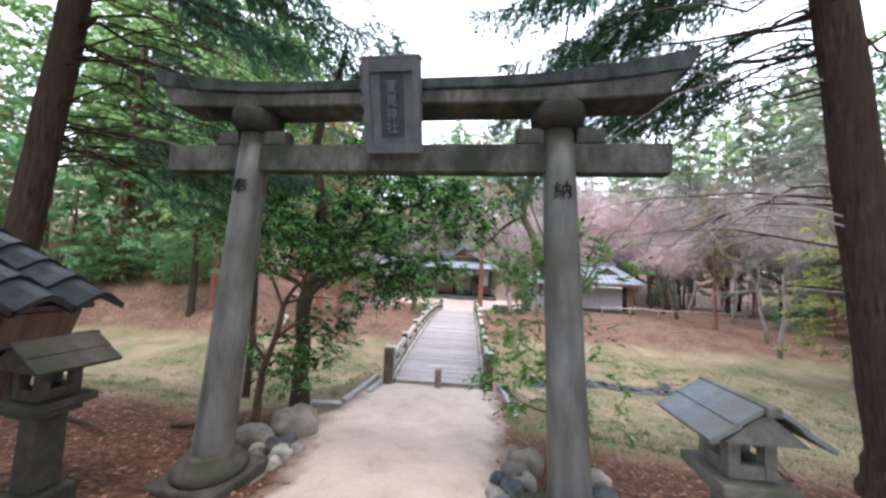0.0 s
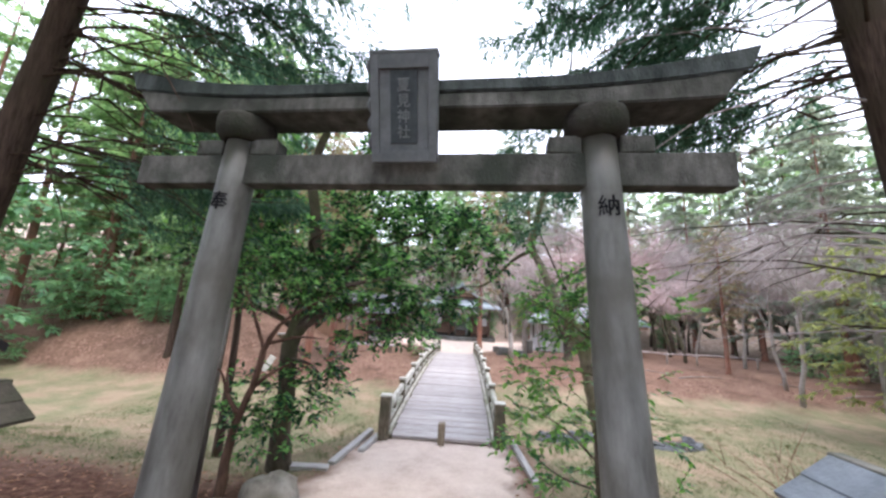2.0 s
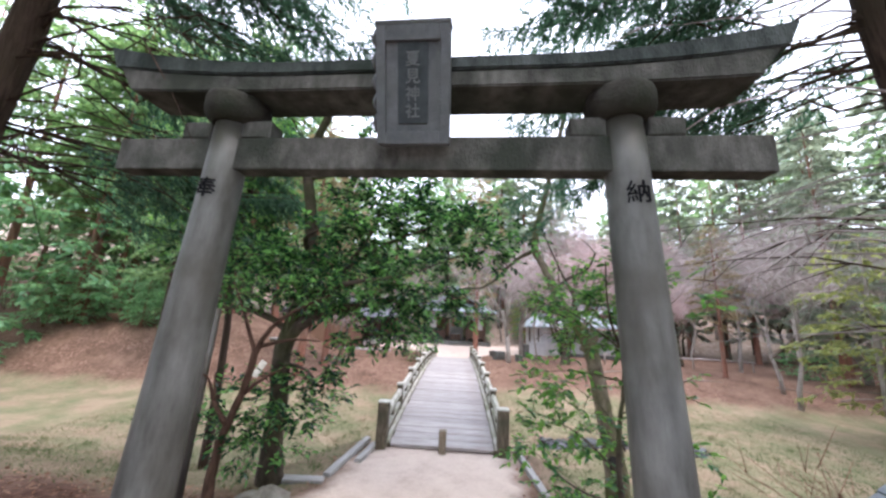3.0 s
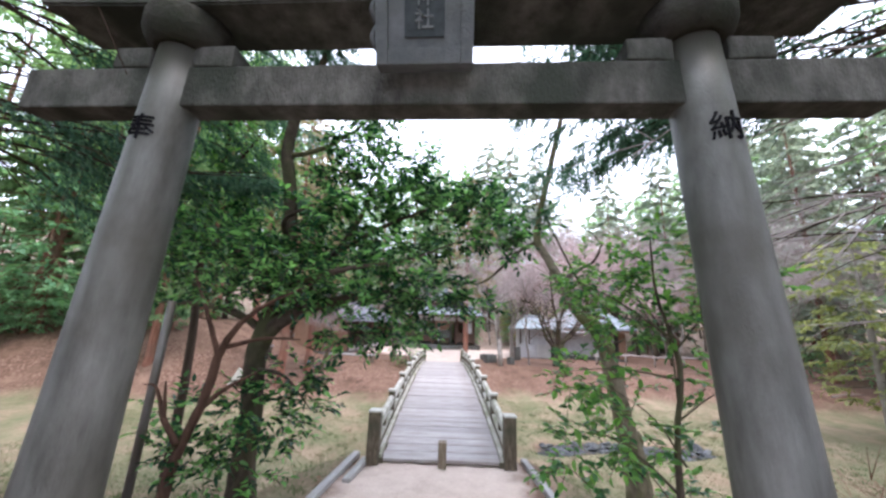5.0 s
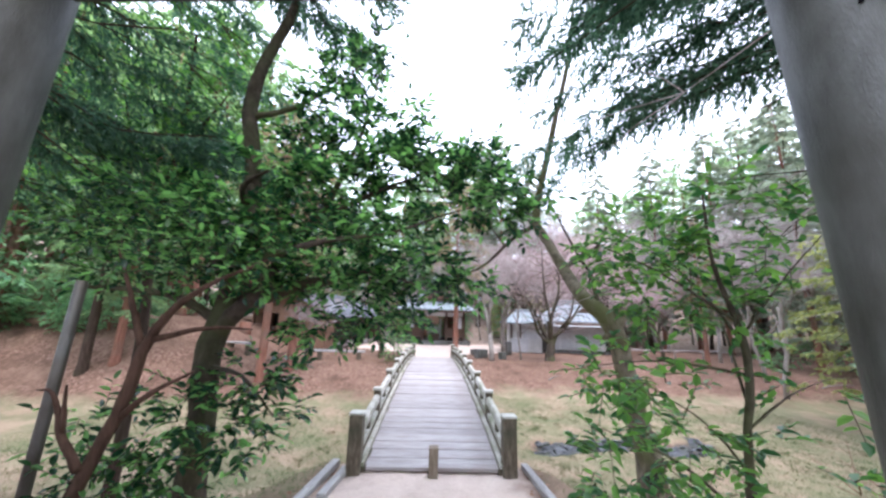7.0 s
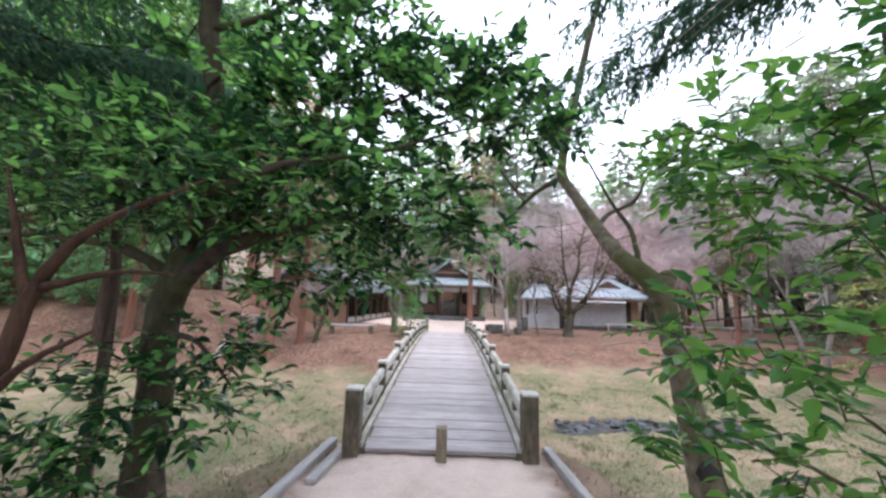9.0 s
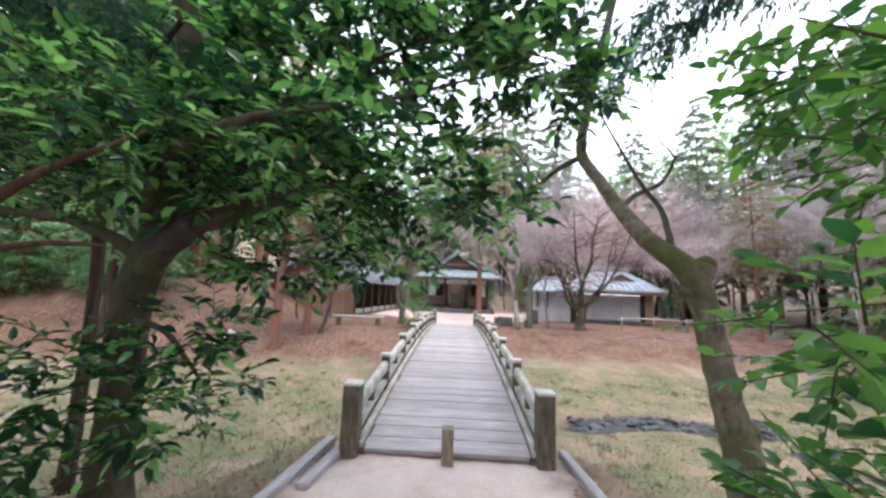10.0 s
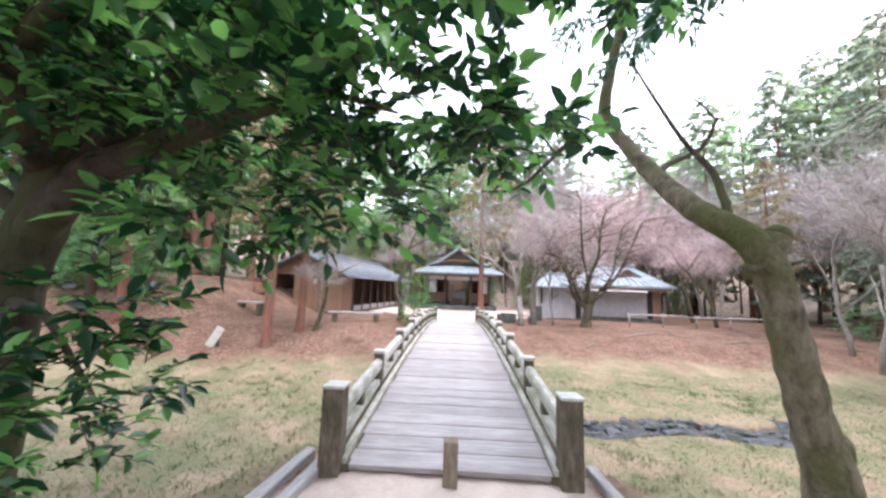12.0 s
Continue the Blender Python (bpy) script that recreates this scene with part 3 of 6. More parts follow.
def arched_bar(u, z0, w, h, v0, v1, steps=6, round_top=False):
    verts, faces = [], []
    sec = [(-0.5, 0), (0.5, 0), (0.5, 0.7), (0.3, 1), (-0.3, 1), (-0.5, 0.7)] if round_top else [(-0.5, 0), (0.5, 0), (0.5, 1), (-0.5, 1)]
    k = len(sec)
    for i in range(steps + 1):
        v = v0 + (v1 - v0) * i / steps
        for a, b in sec:
            verts.append((u + a * w, v, float(deck_z(v)) + z0 + b * h))
    for i in range(steps):
        for j in range(k):
            a, b = i * k + j, i * k + (j + 1) % k
            faces.append((a, b, b + k, a + k))
    faces += [tuple(range(k - 1, -1, -1)), tuple(range(steps * k, steps * k + k))]
    return as_mesh("bar", verts, faces)


for s in (-1, 1):
    put("side_beam", arched_bar(s * (DECK / 2 + 0.02), -0.36, 0.18, 0.36, 0.0, SPAN, 24), M_POST, bridge)
    put("edge_board", arched_bar(s * (DECK / 2 + 0.0), 0.003, 0.07, 0.05, 0.0, SPAN, 24), M_RAIL, bridge, None, "pale weathered kerb board")
    for v in (0.0, SPAN):
        post = put("end_post", box(0.20, 0.20, 0.98, 0.012, jitter=0.004, seed=3), M_POST, bridge, pose(s * (DECK / 2 + 0.10), v, -0.22))
        put("post_cap", box(0.215, 0.215, 0.03, 0.01), M_CAP, post, pose(0, 0, 0.98))
    for i in range(1, 8):
        v = i * BAY
        post = put("rail_post", box(0.13, 0.13, 0.60, 0.008), M_POST, bridge, pose(s * (DECK / 2 + 0.10), v, float(deck_z(v)) - 0.06))
        put("post_cap", box(0.165, 0.165, 0.05, 0.01), M_CAP, post, pose(0, 0, 0.60))
    for i in range(8):
        a, b = i * BAY + (0.10 if i == 0 else 0.065), (i + 1) * BAY - (0.10 if i == 7 else 0.065)
        put("top_rail", arched_bar(s * (DECK / 2 + 0.10), 0.34, 0.12, 0.13, a, b, 5, True), M_RAIL, bridge)
        put("lower_rail", arched_bar(s * (DECK / 2 + 0.10), 0.10, 0.09, 0.07, a, b, 5), M_RAIL, bridge)
        v = (i + 0.5) * BAY
        put("strut", box(0.085, 0.10, 0.19, 0.006), M_POST, bridge, pose(s * (DECK / 2 + 0.10), v, float(deck_z(v)) + 0.165))
for v in (3.4, 7.4, 11.4):
    for s in (-1, 1):
        put("pile", lathe([(0.11, 0), (0.11, 1.6)], 12), M_POST, bridge, pose(s * 0.85, v, -1.45))
    put("cross_beam", box(2.1, 0.18, 0.18, 0.01), M_POST, bridge, pose(0, v, float(deck_z(v)) - 0.38))


# ---- bollard and kerbs ----
put("bollard", box(0.135, 0.135, 0.50, 0.01, jitter=0.003, seed=9), M_BOLLARD, None, pose(0.05, -0.10, -0.13, 0, 0, 4))
tagged(bpy.data.objects["bollard"], "short square brown timber bollard at the bridge foot", "bollard")


def kerb_beam(a, b, w, h, label, sink=0.05):
    a, b = Vector(a), Vector(b)
    d = b - a
    m = Matrix.Translation((a + b) / 2 - Vector((0, 0, sink))) @ d.to_track_quat("Y", "Z").to_matrix().to_4x4()
    ob = put("kerb_timber", box(w, d.length, h, 0.02, jitter=0.008, seed=int(abs(a.x) * 100)), M_KERB, None, m)
    return tagged(ob, label, "kerb")


kerb_beam((-1.44, 0.22, -0.02), (-1.52, -1.5, 0.0), 0.11, 0.12, "grey split log edging the sand by the bridge")
kerb_beam((-1.22, -0.02, 0.0), (-1.27, -0.86, 0.0), 0.11, 0.10, "short grey squared timber beside the bridge post")
kerb_beam((-1.50, -1.62, 0.02), (-2.2, -1.78, 0.04), 0.16, 0.09, "thin weathered board lying along the bank edge")
kerb_beam((1.42, 0.35, -0.02), (1.66, -1.5, 0.02), 0.11, 0.12, "grey split log edging the sand by the bridge")


# ---- lanterns ----
def lantern(m, ground_drop, roof_mat, stone, label):
    t = thing("stone_lantern", label, "lantern", m, "lanterns by the gate")
    put("post", box(0.21, 0.21, ground_drop - 0.12, 0.015, top=0.95), stone, t, pose(0, 0, -ground_drop + 0.09))
    put("foot_stone", box(0.36, 0.36, 0.2, 0.03), stone, t, pose(0, 0, -ground_drop - 0.13))
    put("platform", box(0.45, 0.45, 0.07, 0.012), stone, t, pose(0, 0, -0.03))
    put("platform_underside", box(0.32, 0.32, 0.06, 0.012), stone, t, pose(0, 0, -0.095))
    for sx in (-1, 1):
        for sy in (-1, 1):
            put("corner_stone", box(0.072, 0.072, 0.26, 0.006), stone, t, pose(sx * 0.106, sy * 0.106, 0.045))
    for a in range(4):
        put("sill", box(0.14, 0.05, 0.085, 0.004), stone, t, pose(0, 0, 0.045, 0, 0, 90 * a) @ pose(0, 0.112, 0))
        put("lintel", box(0.14, 0.05, 0.055, 0.004), stone, t, pose(0, 0, 0.25, 0, 0, 90 * a) @ pose(0, 0.112, 0))
    put("gable_block", prism([(-0.24, 0.305), (0.24, 0.305), (0.03, 0.47), (-0.03, 0.47)], 0.50), stone, t)
    for s in (-1, 1):
        for (x0, z0), (x1, z1), h in (((0.03, 0.508), (0.19, 0.402), 0.032), ((0.16, 0.408), (0.335, 0.30), 0.034)):
            d = Vector((s * (x1 - x0), 0, z1 - z0))
            ang = math.degrees(math.atan2(z1 - z0, x1 - x0))
            put("roof_slab", box(d.length, 0.58, h, 0.006), roof_mat, t, pose(s * (x0 + x1) / 2, 0, (z0 + z1) / 2, 0, -s * ang, 0))
    put("ridge_cap", box(0.085, 0.62, 0.06, 0.012), stone, t, pose(0, 0, 0.485))
    return t


lantern(pose(2.75, -5.10, 1.28, 0, 0, 2), 0.78, M_SLAB, M_LANTERN, "square stone lantern with a blue-grey gabled slab roof")
lantern(pose(-2.57, -5.23, 1.28, 0, 0, -2), 0.78, M_DARKLANTERN, M_DARKLANTERN, "dark square stone lantern with a gabled slab roof")


# ---- tiled roof shelter beside the approach ----
shelter = thing("tiled_shelter", "dark tiled gable roof on slim timber posts", "shelter", pose(-2.3, -6.82, -0.03))
for s in (-1, 1):
    for y in (-0.75, 0.72):
        put("post", box(0.10, 0.10, 1.75, 0.008), M_DARKWOOD, shelter, pose(s * 0.40 - 0.1, y, 0.45))
    ang = 23.0
    base = pose(0, 0, 2.70, 0, s * ang, 0)
    put("roof_boarding", box(1.12, 1.80, 0.03), M_DARKWOOD, shelter, base @ pose(s * 0.56, 0, -0.03))
    put("eave_beam", box(0.13, 2.02, 0.16, 0.006), M_DARKWOOD, shelter, base @ pose(s * 0.80, 0, -0.2))
    tile = None
    for row in range(5):
        for c in range(8):
            if tile is None:
                bm = bmesh.new()
                n = 6
                vs = []
                for i in range(n + 1):
                    a = -0.5 + i / n
                    lift = 0.045 * math.cos(a * math.pi * 1.6)
                    for x, z in ((-0.15, 0), (0.15, 0), (0.15, 0.034), (-0.15, 0.034)):
                        vs.append(bm.verts.new((x, a * 0.26, z + lift)))
                for i in range(n):
                    for j in range(4):
                        bm.faces.new((vs[i * 4 + j], vs[i * 4 + (j + 1) % 4], vs[i * 4 + 4 + (j + 1) % 4], vs[i * 4 + 4 + j]))
                bm.faces.new(vs[:4][::-1])
                bm.faces.new(vs[-4:])
                bmesh.ops.recalc_face_normals(bm, faces=bm.faces[:])
                tile = bpy.data.meshes.new("tile")
                bm.to_mesh(tile)
                bm.free()
            put("roof_tile", tile, M_TILE, shelter, base @ pose(s * (0.14 + row * 0.235), -0.84 + c * 0.24, 0.03, 0, -6 * s, 0))
put("purlin_end", box(0.15, 0.34, 0.17, 0.006), M_DARKWOOD, shelter, pose(0.74, 0.78, 2.08, 0, 23, 0))
put("ridge_tile", box(0.2, 1.9, 0.14, 0.04), M_TILE, shelter, pose(0, 0, 2.72))


# ---- rocks ----
def boulder(sx, sy, sz, seed, rugged=False):
    bm = bmesh.new()
    bmesh.ops.create_icosphere(bm, subdivisions=2 if rugged else 3, radius=1.0)
    for v in bm.verts:
        k = 1 + 0.6 * noise.noise(v.co * 1.1 + Vector((seed * 3.1, 0, 0))) + 0.26 * noise.noise(v.co * 3.2 + Vector((0, seed * 1.7, 0)))
        k = min(k, 1.1 + 0.16 * noise.noise(Vector((seed, v.co.z * 2, 0))))
        v.co = Vector((v.co.x * sx, v.co.y * sy, v.co.z * sz)) * k
        if rugged:
            v.co += Vector((noise.noise(v.co * 9), noise.noise(v.co * 9 + Vector((5, 0, 0))), noise.noise(v.co * 9 + Vector((0, 5, 0))))) * min(sx, sz) * 0.35
    for f in bm.faces:
        f.smooth = not rugged
    return bm


def rock(x, y, sx, sy, sz, seed, lift=0.3, material=None, label="rounded pale boulder bedded in the earth", turn=0, tip=0):
    ob = put("boulder", boulder(sx, sy, sz, seed, material is M_DARKROCK), material or M_ROCK, None, pose(x, y, gz(x, y) + sz * lift, tip, 0.6 * tip, turn))
    return tagged(ob, label, "rock")


rock(-1.66, -2.85, 0.36, 0.30, 0.27, 1, 0.2, label="large pale boulder beside the sandy way")
rock(-1.98, -3.35, 0.26, 0.2, 0.16, 2)
rock(-1.38, -3.62, 0.15, 0.13, 0.11, 3)
rock(-1.36, -3.86, 0.11, 0.10, 0.09, 4)
rock(-2.45, -3.55, 0.2, 0.16, 0.14, 5)
rock(-1.6, -3.5, 0.14, 0.12, 0.12, 6, material=M_DARKROCK, label="dark stone wedged among boulders")
rock(1.62, -3.2, 0.22, 0.19, 0.2, 7, label="flat-topped boulder beside the gate pillar")
rock(1.42, -3.72, 0.15, 0.12, 0.13, 8, material=M_DARKROCK, label="dark stone at the foot of the gate")
rock(1.36, -4.0, 0.15, 0.13, 0.11, 9, material=M_SLAB, label="blue-grey stone at the foot of the gate")
rock(1.58, -3.52, 0.13, 0.1, 0.12, 10)
rock(2.42, -3.65, 0.17, 0.14, 0.13, 11, material=M_DARKROCK, label="dark stone behind the gate pillar")
rock(2.25, -3.9, 0.11, 0.1, 0.1, 12)
rock(2.5, -4.0, 0.12, 0.12, 0.08, 13)
for i, (x, y, k, m) in enumerate(((1.30, -4.28, 0.12, M_DARKROCK), (1.24, -3.85, 0.10, M_ROCK), (1.44, -4.45, 0.11, M_DARKROCK), (1.5, -3.35, 0.16, M_LANTERN), (1.3, -3.55, 0.11, M_DARKROCK), (2.3, -4.35, 0.12, M_DARKROCK), (2.42, -3.4, 0.14, M_ROCK), (-1.5, -3.3, 0.13, M_DARKROCK), (-1.28, -3.45, 0.09, M_ROCK), (-2.3, -3.35, 0.15, M_DARKROCK), (-1.72, -3.58, 0.1, M_ROCK))):
    rock(x, y, k * 1.2, k, k * 0.85, 60 + i, 0.35, m, "small rough stone packed round the gate foot", 40 * i, 8 * (i % 3) - 8)
rng = random.Random(5)
for i in range(95):
    x = 2.7 + 4.9 * rng.random()
    y = 4.72 + 0.10 * (x - 3.0) + 0.12 * math.sin(1.7 * x) + rng.uniform(-0.46, 0.46)
    k = rng.choice((0.45, 0.6, 0.8, 1.0, 1.25))
    rock(x, y, rng.uniform(0.2, 0.32) * k, rng.uniform(0.14, 0.24) * k, rng.uniform(0.09, 0.14) * k, 20 + i, rng.uniform(-0.5, 0.15), M_DARKROCK, "dark flat stone lining the dry stream bed", rng.uniform(-50, 60), rng.uniform(-28, 28))


# ---- trees ----
def evergreen_leaves(name, clumps, leaf_len, per_twig, seed, material, parent, shape=0.42, twig_mat=None, twig_len=0.26, fine=True):
    """Twigs set about the clumps (x, y, z, rx, ry, rz, twigs), each carrying a row of leaves."""
    r = np.random.RandomState(seed)
    P, D, N, lines = [], [], [], []
    for cx, cy, cz, rx, ry, rz, count in clumps:
        for _ in range(count):
            w = r.normal(size=3)
            w /= np.linalg.norm(w)
            rad = r.uniform(0.35, 1.0) ** 0.6
            start = np.array([cx, cy, cz]) + w * np.array([rx, ry, rz]) * rad
            way = unit(w * np.array([1, 1, 0.5]) + r.normal(size=3) * 0.45 + np.array([0, 0, -0.05]))
            length = twig_len * r.uniform(0.6, 1.25)
            end = start + way * length + np.array([0, 0, -0.05 * length])
            lines.append([(start, 0.004), ((start + end) / 2, 0.003), (end, 0.0018)])
            side = unit(np.cross(way, [0.1, 0.05, 1.0]))
            for k in range(per_twig):
                u = (k + 0.4) / per_twig
                flip = 1 if k % 2 else -1
                P.append(start + (end - start) * u)
                last = 0.9 * (k == per_twig - 1)
                D.append(way * (0.55 + last) + side * flip * (0.8 - 0.7 * last) + r.normal(size=3) * 0.25)
                N.append(np.array([0, 0, 1.0]) + r.normal(size=3) * 0.38)
    n = len(P)
    L = leaf_len * r.uniform(0.65, 1.2, n)
    tagged(put("foliage", leaves(name, P, D, N, L, L * shape, fine), material, parent), kind="stuff")
    if twig_mat:
        tagged(put("twig_haze", tubes(lines, 3), twig_mat, parent), kind="stuff")


# the broad evergreen overhanging the way
ev = thing("evergreen_tree", "glossy dark-leaved evergreen leaning over the approach", "tree", pose(0, 0, 0))
trunk = [(-2.2, -1.8, gz(-2.2, -1.8) - 0.1, 0.2), (-2.25, -1.8, 0.5, 0.145), (-2.25, -1.8, 1.1, 0.13), (-2.32, -1.75, 1.75, 0.13), (-2.22, -1.72, 2.25, 0.13), (-2.12, -1.65, 3.0, 0.10), (-2.2, -1.7, 4.0, 0.09), (-2.34, -1.7, 4.65, 0.088), (-2.28, -1.7, 5.3, 0.075), (-2.02, -1.65, 6.2, 0.06), (-1.9, -1.6, 7.2, 0.02)]
put("trunk", tubes([smooth_line(trunk, 6, 0.05, 1)], 14), M_EVBARK, ev)
limbs = [
    [(-2.28, -1.75, 1.95, 0.11), (-1.9, -1.8, 2.3, 0.09), (-1.2, -1.9, 2.5, 0.06), (-0.5, -2.0, 2.62, 0.025), (-0.1, -2.05, 2.5, 0.008)],
    [(-2.0, -1.78, 2.28, 0.08), (-1.6, -1.7, 2.9, 0.06), (-1.2, -1.65, 3.6, 0.04), (-0.9, -1.6, 4.5, 0.02), (-0.75, -1.6, 5.2, 0.008)],
    [(-1.5, -1.7, 3.1, 0.04), (-0.8, -1.8, 3.5, 0.025), (0.0, -1.9, 3.8, 0.01)],
    [(-2.3, -1.7, 2.6, 0.07), (-2.9, -1.5, 3.1, 0.05), (-3.6, -1.2, 3.4, 0.02)],
    [(-2.3, -1.7, 2.3, 0.07), (-1.8, -2.2, 2.6, 0.05), (-1.0, -2.5, 2.8, 0.03), (-0.3, -2.4, 2.95, 0.015), (0.2, -2.2, 3.2, 0.009), (0.75, -2.05, 3.4, 0.004)],
    [(-2.3, -1.75, 2.1, 0.06), (-2.8, -1.9, 2.35, 0.04), (-3.7, -2.0, 2.4, 0.015)],
    [(-2.25, -1.8, 1.6, 0.035), (-1.8, -1.95, 1.55, 0.02), (-1.4, -2.0, 1.2, 0.008)],
    [(-2.2, -1.65, 3.4, 0.05), (-2.0, -2.1, 3.5, 0.03), (-1.5, -2.4, 3.6, 0.012)],
    [(-1.0, -1.75, 3.4, 0.02), (-0.45, -1.6, 3.72, 0.015), (0.05, -1.55, 3.7, 0.012), (0.5, -1.5, 3.95, 0.009), (1.1, -1.38, 3.86, 0.007), (1.55, -1.28, 3.76, 0.003)],
    [(-2.3, -1.7, 4.6, 0.045), (-1.8, -1.62, 4.8, 0.03), (-1.2, -1.55, 5.3, 0.014), (-0.9, -1.5, 5.8, 0.005)],
]
for i, k in enumerate(limbs):
    put("limb", tubes([smooth_line(k, 5, 0.15, i)], 8), M_DARKBARK, ev)
crown = [
    (-1.9, -1.75, 2.62, 0.8, 0.7, 0.18, 105), (-0.95, -1.85, 2.5, 0.75, 0.6, 0.16, 105), (-0.1, -1.9, 2.62, 0.5, 0.42, 0.13, 68), (0.4, -1.85, 2.5, 0.3, 0.3, 0.09, 27),
    (-0.35, -1.85, 2.15, 0.42, 0.35, 0.08, 34), (-1.05, -1.85, 2.05, 0.4, 0.35, 0.09, 34), (-2.6, -1.6, 3.1, 0.75, 0.6, 0.16, 62), (-3.5, -1.5, 3.0, 0.65, 0.6, 0.2, 62),
    (-4.3, -1.5, 3.2, 0.5, 0.5, 0.25, 45), (-1.4, -1.7, 3.15, 0.75, 0.6, 0.16, 99), (-0.6, -1.75, 3.25, 0.5, 0.45, 0.16, 56),
    (-1.3, -1.65, 3.68, 0.6, 0.5, 0.17, 110), (-0.45, -1.75, 3.88, 0.5, 0.4, 0.16, 85), (0.12, -1.8, 4.05, 0.38, 0.3, 0.11, 51),
    (-0.95, -1.6, 4.32, 0.5, 0.45, 0.18, 85), (-0.5, -1.7, 4.55, 0.35, 0.3, 0.14, 42), (-1.35, -1.6, 4.82, 0.4, 0.4, 0.2, 65), (-1.1, -1.55, 5.4, 0.35, 0.35, 0.24, 56), (-1.6, -1.5, 4.3, 0.35, 0.35, 0.16, 37), (-0.9, -1.5, 5.85, 0.25, 0.25, 0.15, 17),
    (-3.4, -1.6, 3.75, 0.5, 0.5, 0.2, 42),
    (-0.9, -2.45, 2.8, 0.7, 0.3, 0.12, 27), (-0.1, -2.4, 2.72, 0.4, 0.22, 0.09, 22), (-1.8, -2.35, 3.1, 0.6, 0.35, 0.13, 30), (-2.9, -2.1, 2.55, 0.7, 0.4, 0.15, 34),
    (-2.6, -2.4, 3.3, 0.55, 0.35, 0.15, 27), (-3.4, -2.3, 3.1, 0.5, 0.4, 0.2, 27), (-1.5, -2.3, 3.6, 0.5, 0.3, 0.12, 26),
    (-1.7, -1.9, 1.6, 0.36, 0.3, 0.18, 29), (-1.5, -1.9, 1.25, 0.25, 0.2, 0.15, 14), (-1.75, -1.95, 0.98, 0.3, 0.25, 0.14, 22),
    (-2.0, -2.3, 1.3, 0.4, 0.3, 0.2, 33), (-2.35, -2.45, 0.95, 0.3, 0.25, 0.18, 24), (-2.8, -2.3, 1.15, 0.3, 0.25, 0.2, 15),
    (-1.7, -2.3, 2.95, 0.55, 0.3, 0.14, 34), (-2.3, -2.35, 3.15, 0.5, 0.3, 0.14, 34), (-0.6, -2.2, 3.05, 0.5, 0.3, 0.12, 26),
    # the sprays reaching out over the bridge head
    (0.25, -2.1, 3.3, 0.35, 0.3, 0.16, 40), (0.72, -2.05, 3.36, 0.3, 0.26, 0.14, 32), (1.0, -2.0, 3.24, 0.16, 0.18, 0.09, 10), (0.45, -2.05, 3.75, 0.34, 0.28, 0.14, 28),
    (0.5, -1.5, 3.95, 0.3, 0.25, 0.12, 19), (0.95, -1.4, 3.88, 0.28, 0.2, 0.11, 15), (1.38, -1.3, 3.78, 0.22, 0.2, 0.09, 10), (0.7, -1.35, 4.25, 0.3, 0.25, 0.12, 12),
]
evergreen_leaves("foliage", crown, 0.112, 8, 11, M_LEAF, ev, 0.46, M_DARKBARK)

# the lighter broadleaf standing behind it
second = thing("broadleaf_tree", "fresh green broadleaf tree with a slim dark trunk", "tree", pose(0, 0, 0))
put("trunk", tubes([smooth_line([(-4.35, -0.4, gz(-4.35, -0.4) - 0.15, 0.09), (-4.3, -0.45, 1.6, 0.065), (-4.4, -0.5, 3.4, 0.06), (-4.3, -0.5, 5.2, 0.05), (-4.4, -0.5, 7.0, 0.02)], 6, 0.06, 15)], 10), M_BARK, second)
for i, k in enumerate([[(-4.36, -0.5, 3.2, 0.05), (-3.8, -0.6, 3.9, 0.03), (-3.2, -0.7, 4.4, 0.01)], [(-4.34, -0.5, 3.9, 0.05), (-4.8, -0.7, 4.6, 0.03), (-5.1, -0.8, 5.6, 0.01)], [(-4.32, -0.5, 4.6, 0.04), (-3.9, -0.55, 5.2, 0.025), (-3.5, -0.6, 5.8, 0.008)]]):
    put("limb", tubes([smooth_line(k, 5, 0.15, i + 16)], 7), M_DARKBARK, second)
evergreen_leaves("foliage", [(-3.25, -0.7, 4.4, 0.6, 0.6, 0.28, 60), (-4.3, -0.8, 4.6, 0.8, 0.7, 0.35, 90), (-5.0, -0.9, 3.7, 0.8, 0.7, 0.4, 80), (-3.6, -0.6, 5.5, 0.7, 0.6, 0.35, 70), (-4.9, -0.8, 5.8, 0.9, 0.7, 0.4, 80),
                             (-3.9, -0.6, 3.7, 0.6, 0.6, 0.25, 44), (-4.2, -0.6, 6.7, 0.7, 0.6, 0.4, 60), (-5.6, -0.8, 4.8, 0.7, 0.6, 0.4, 60)], 0.125, 8, 14, M_LEAF_LIGHT, second, 0.42, None, 0.3, False)

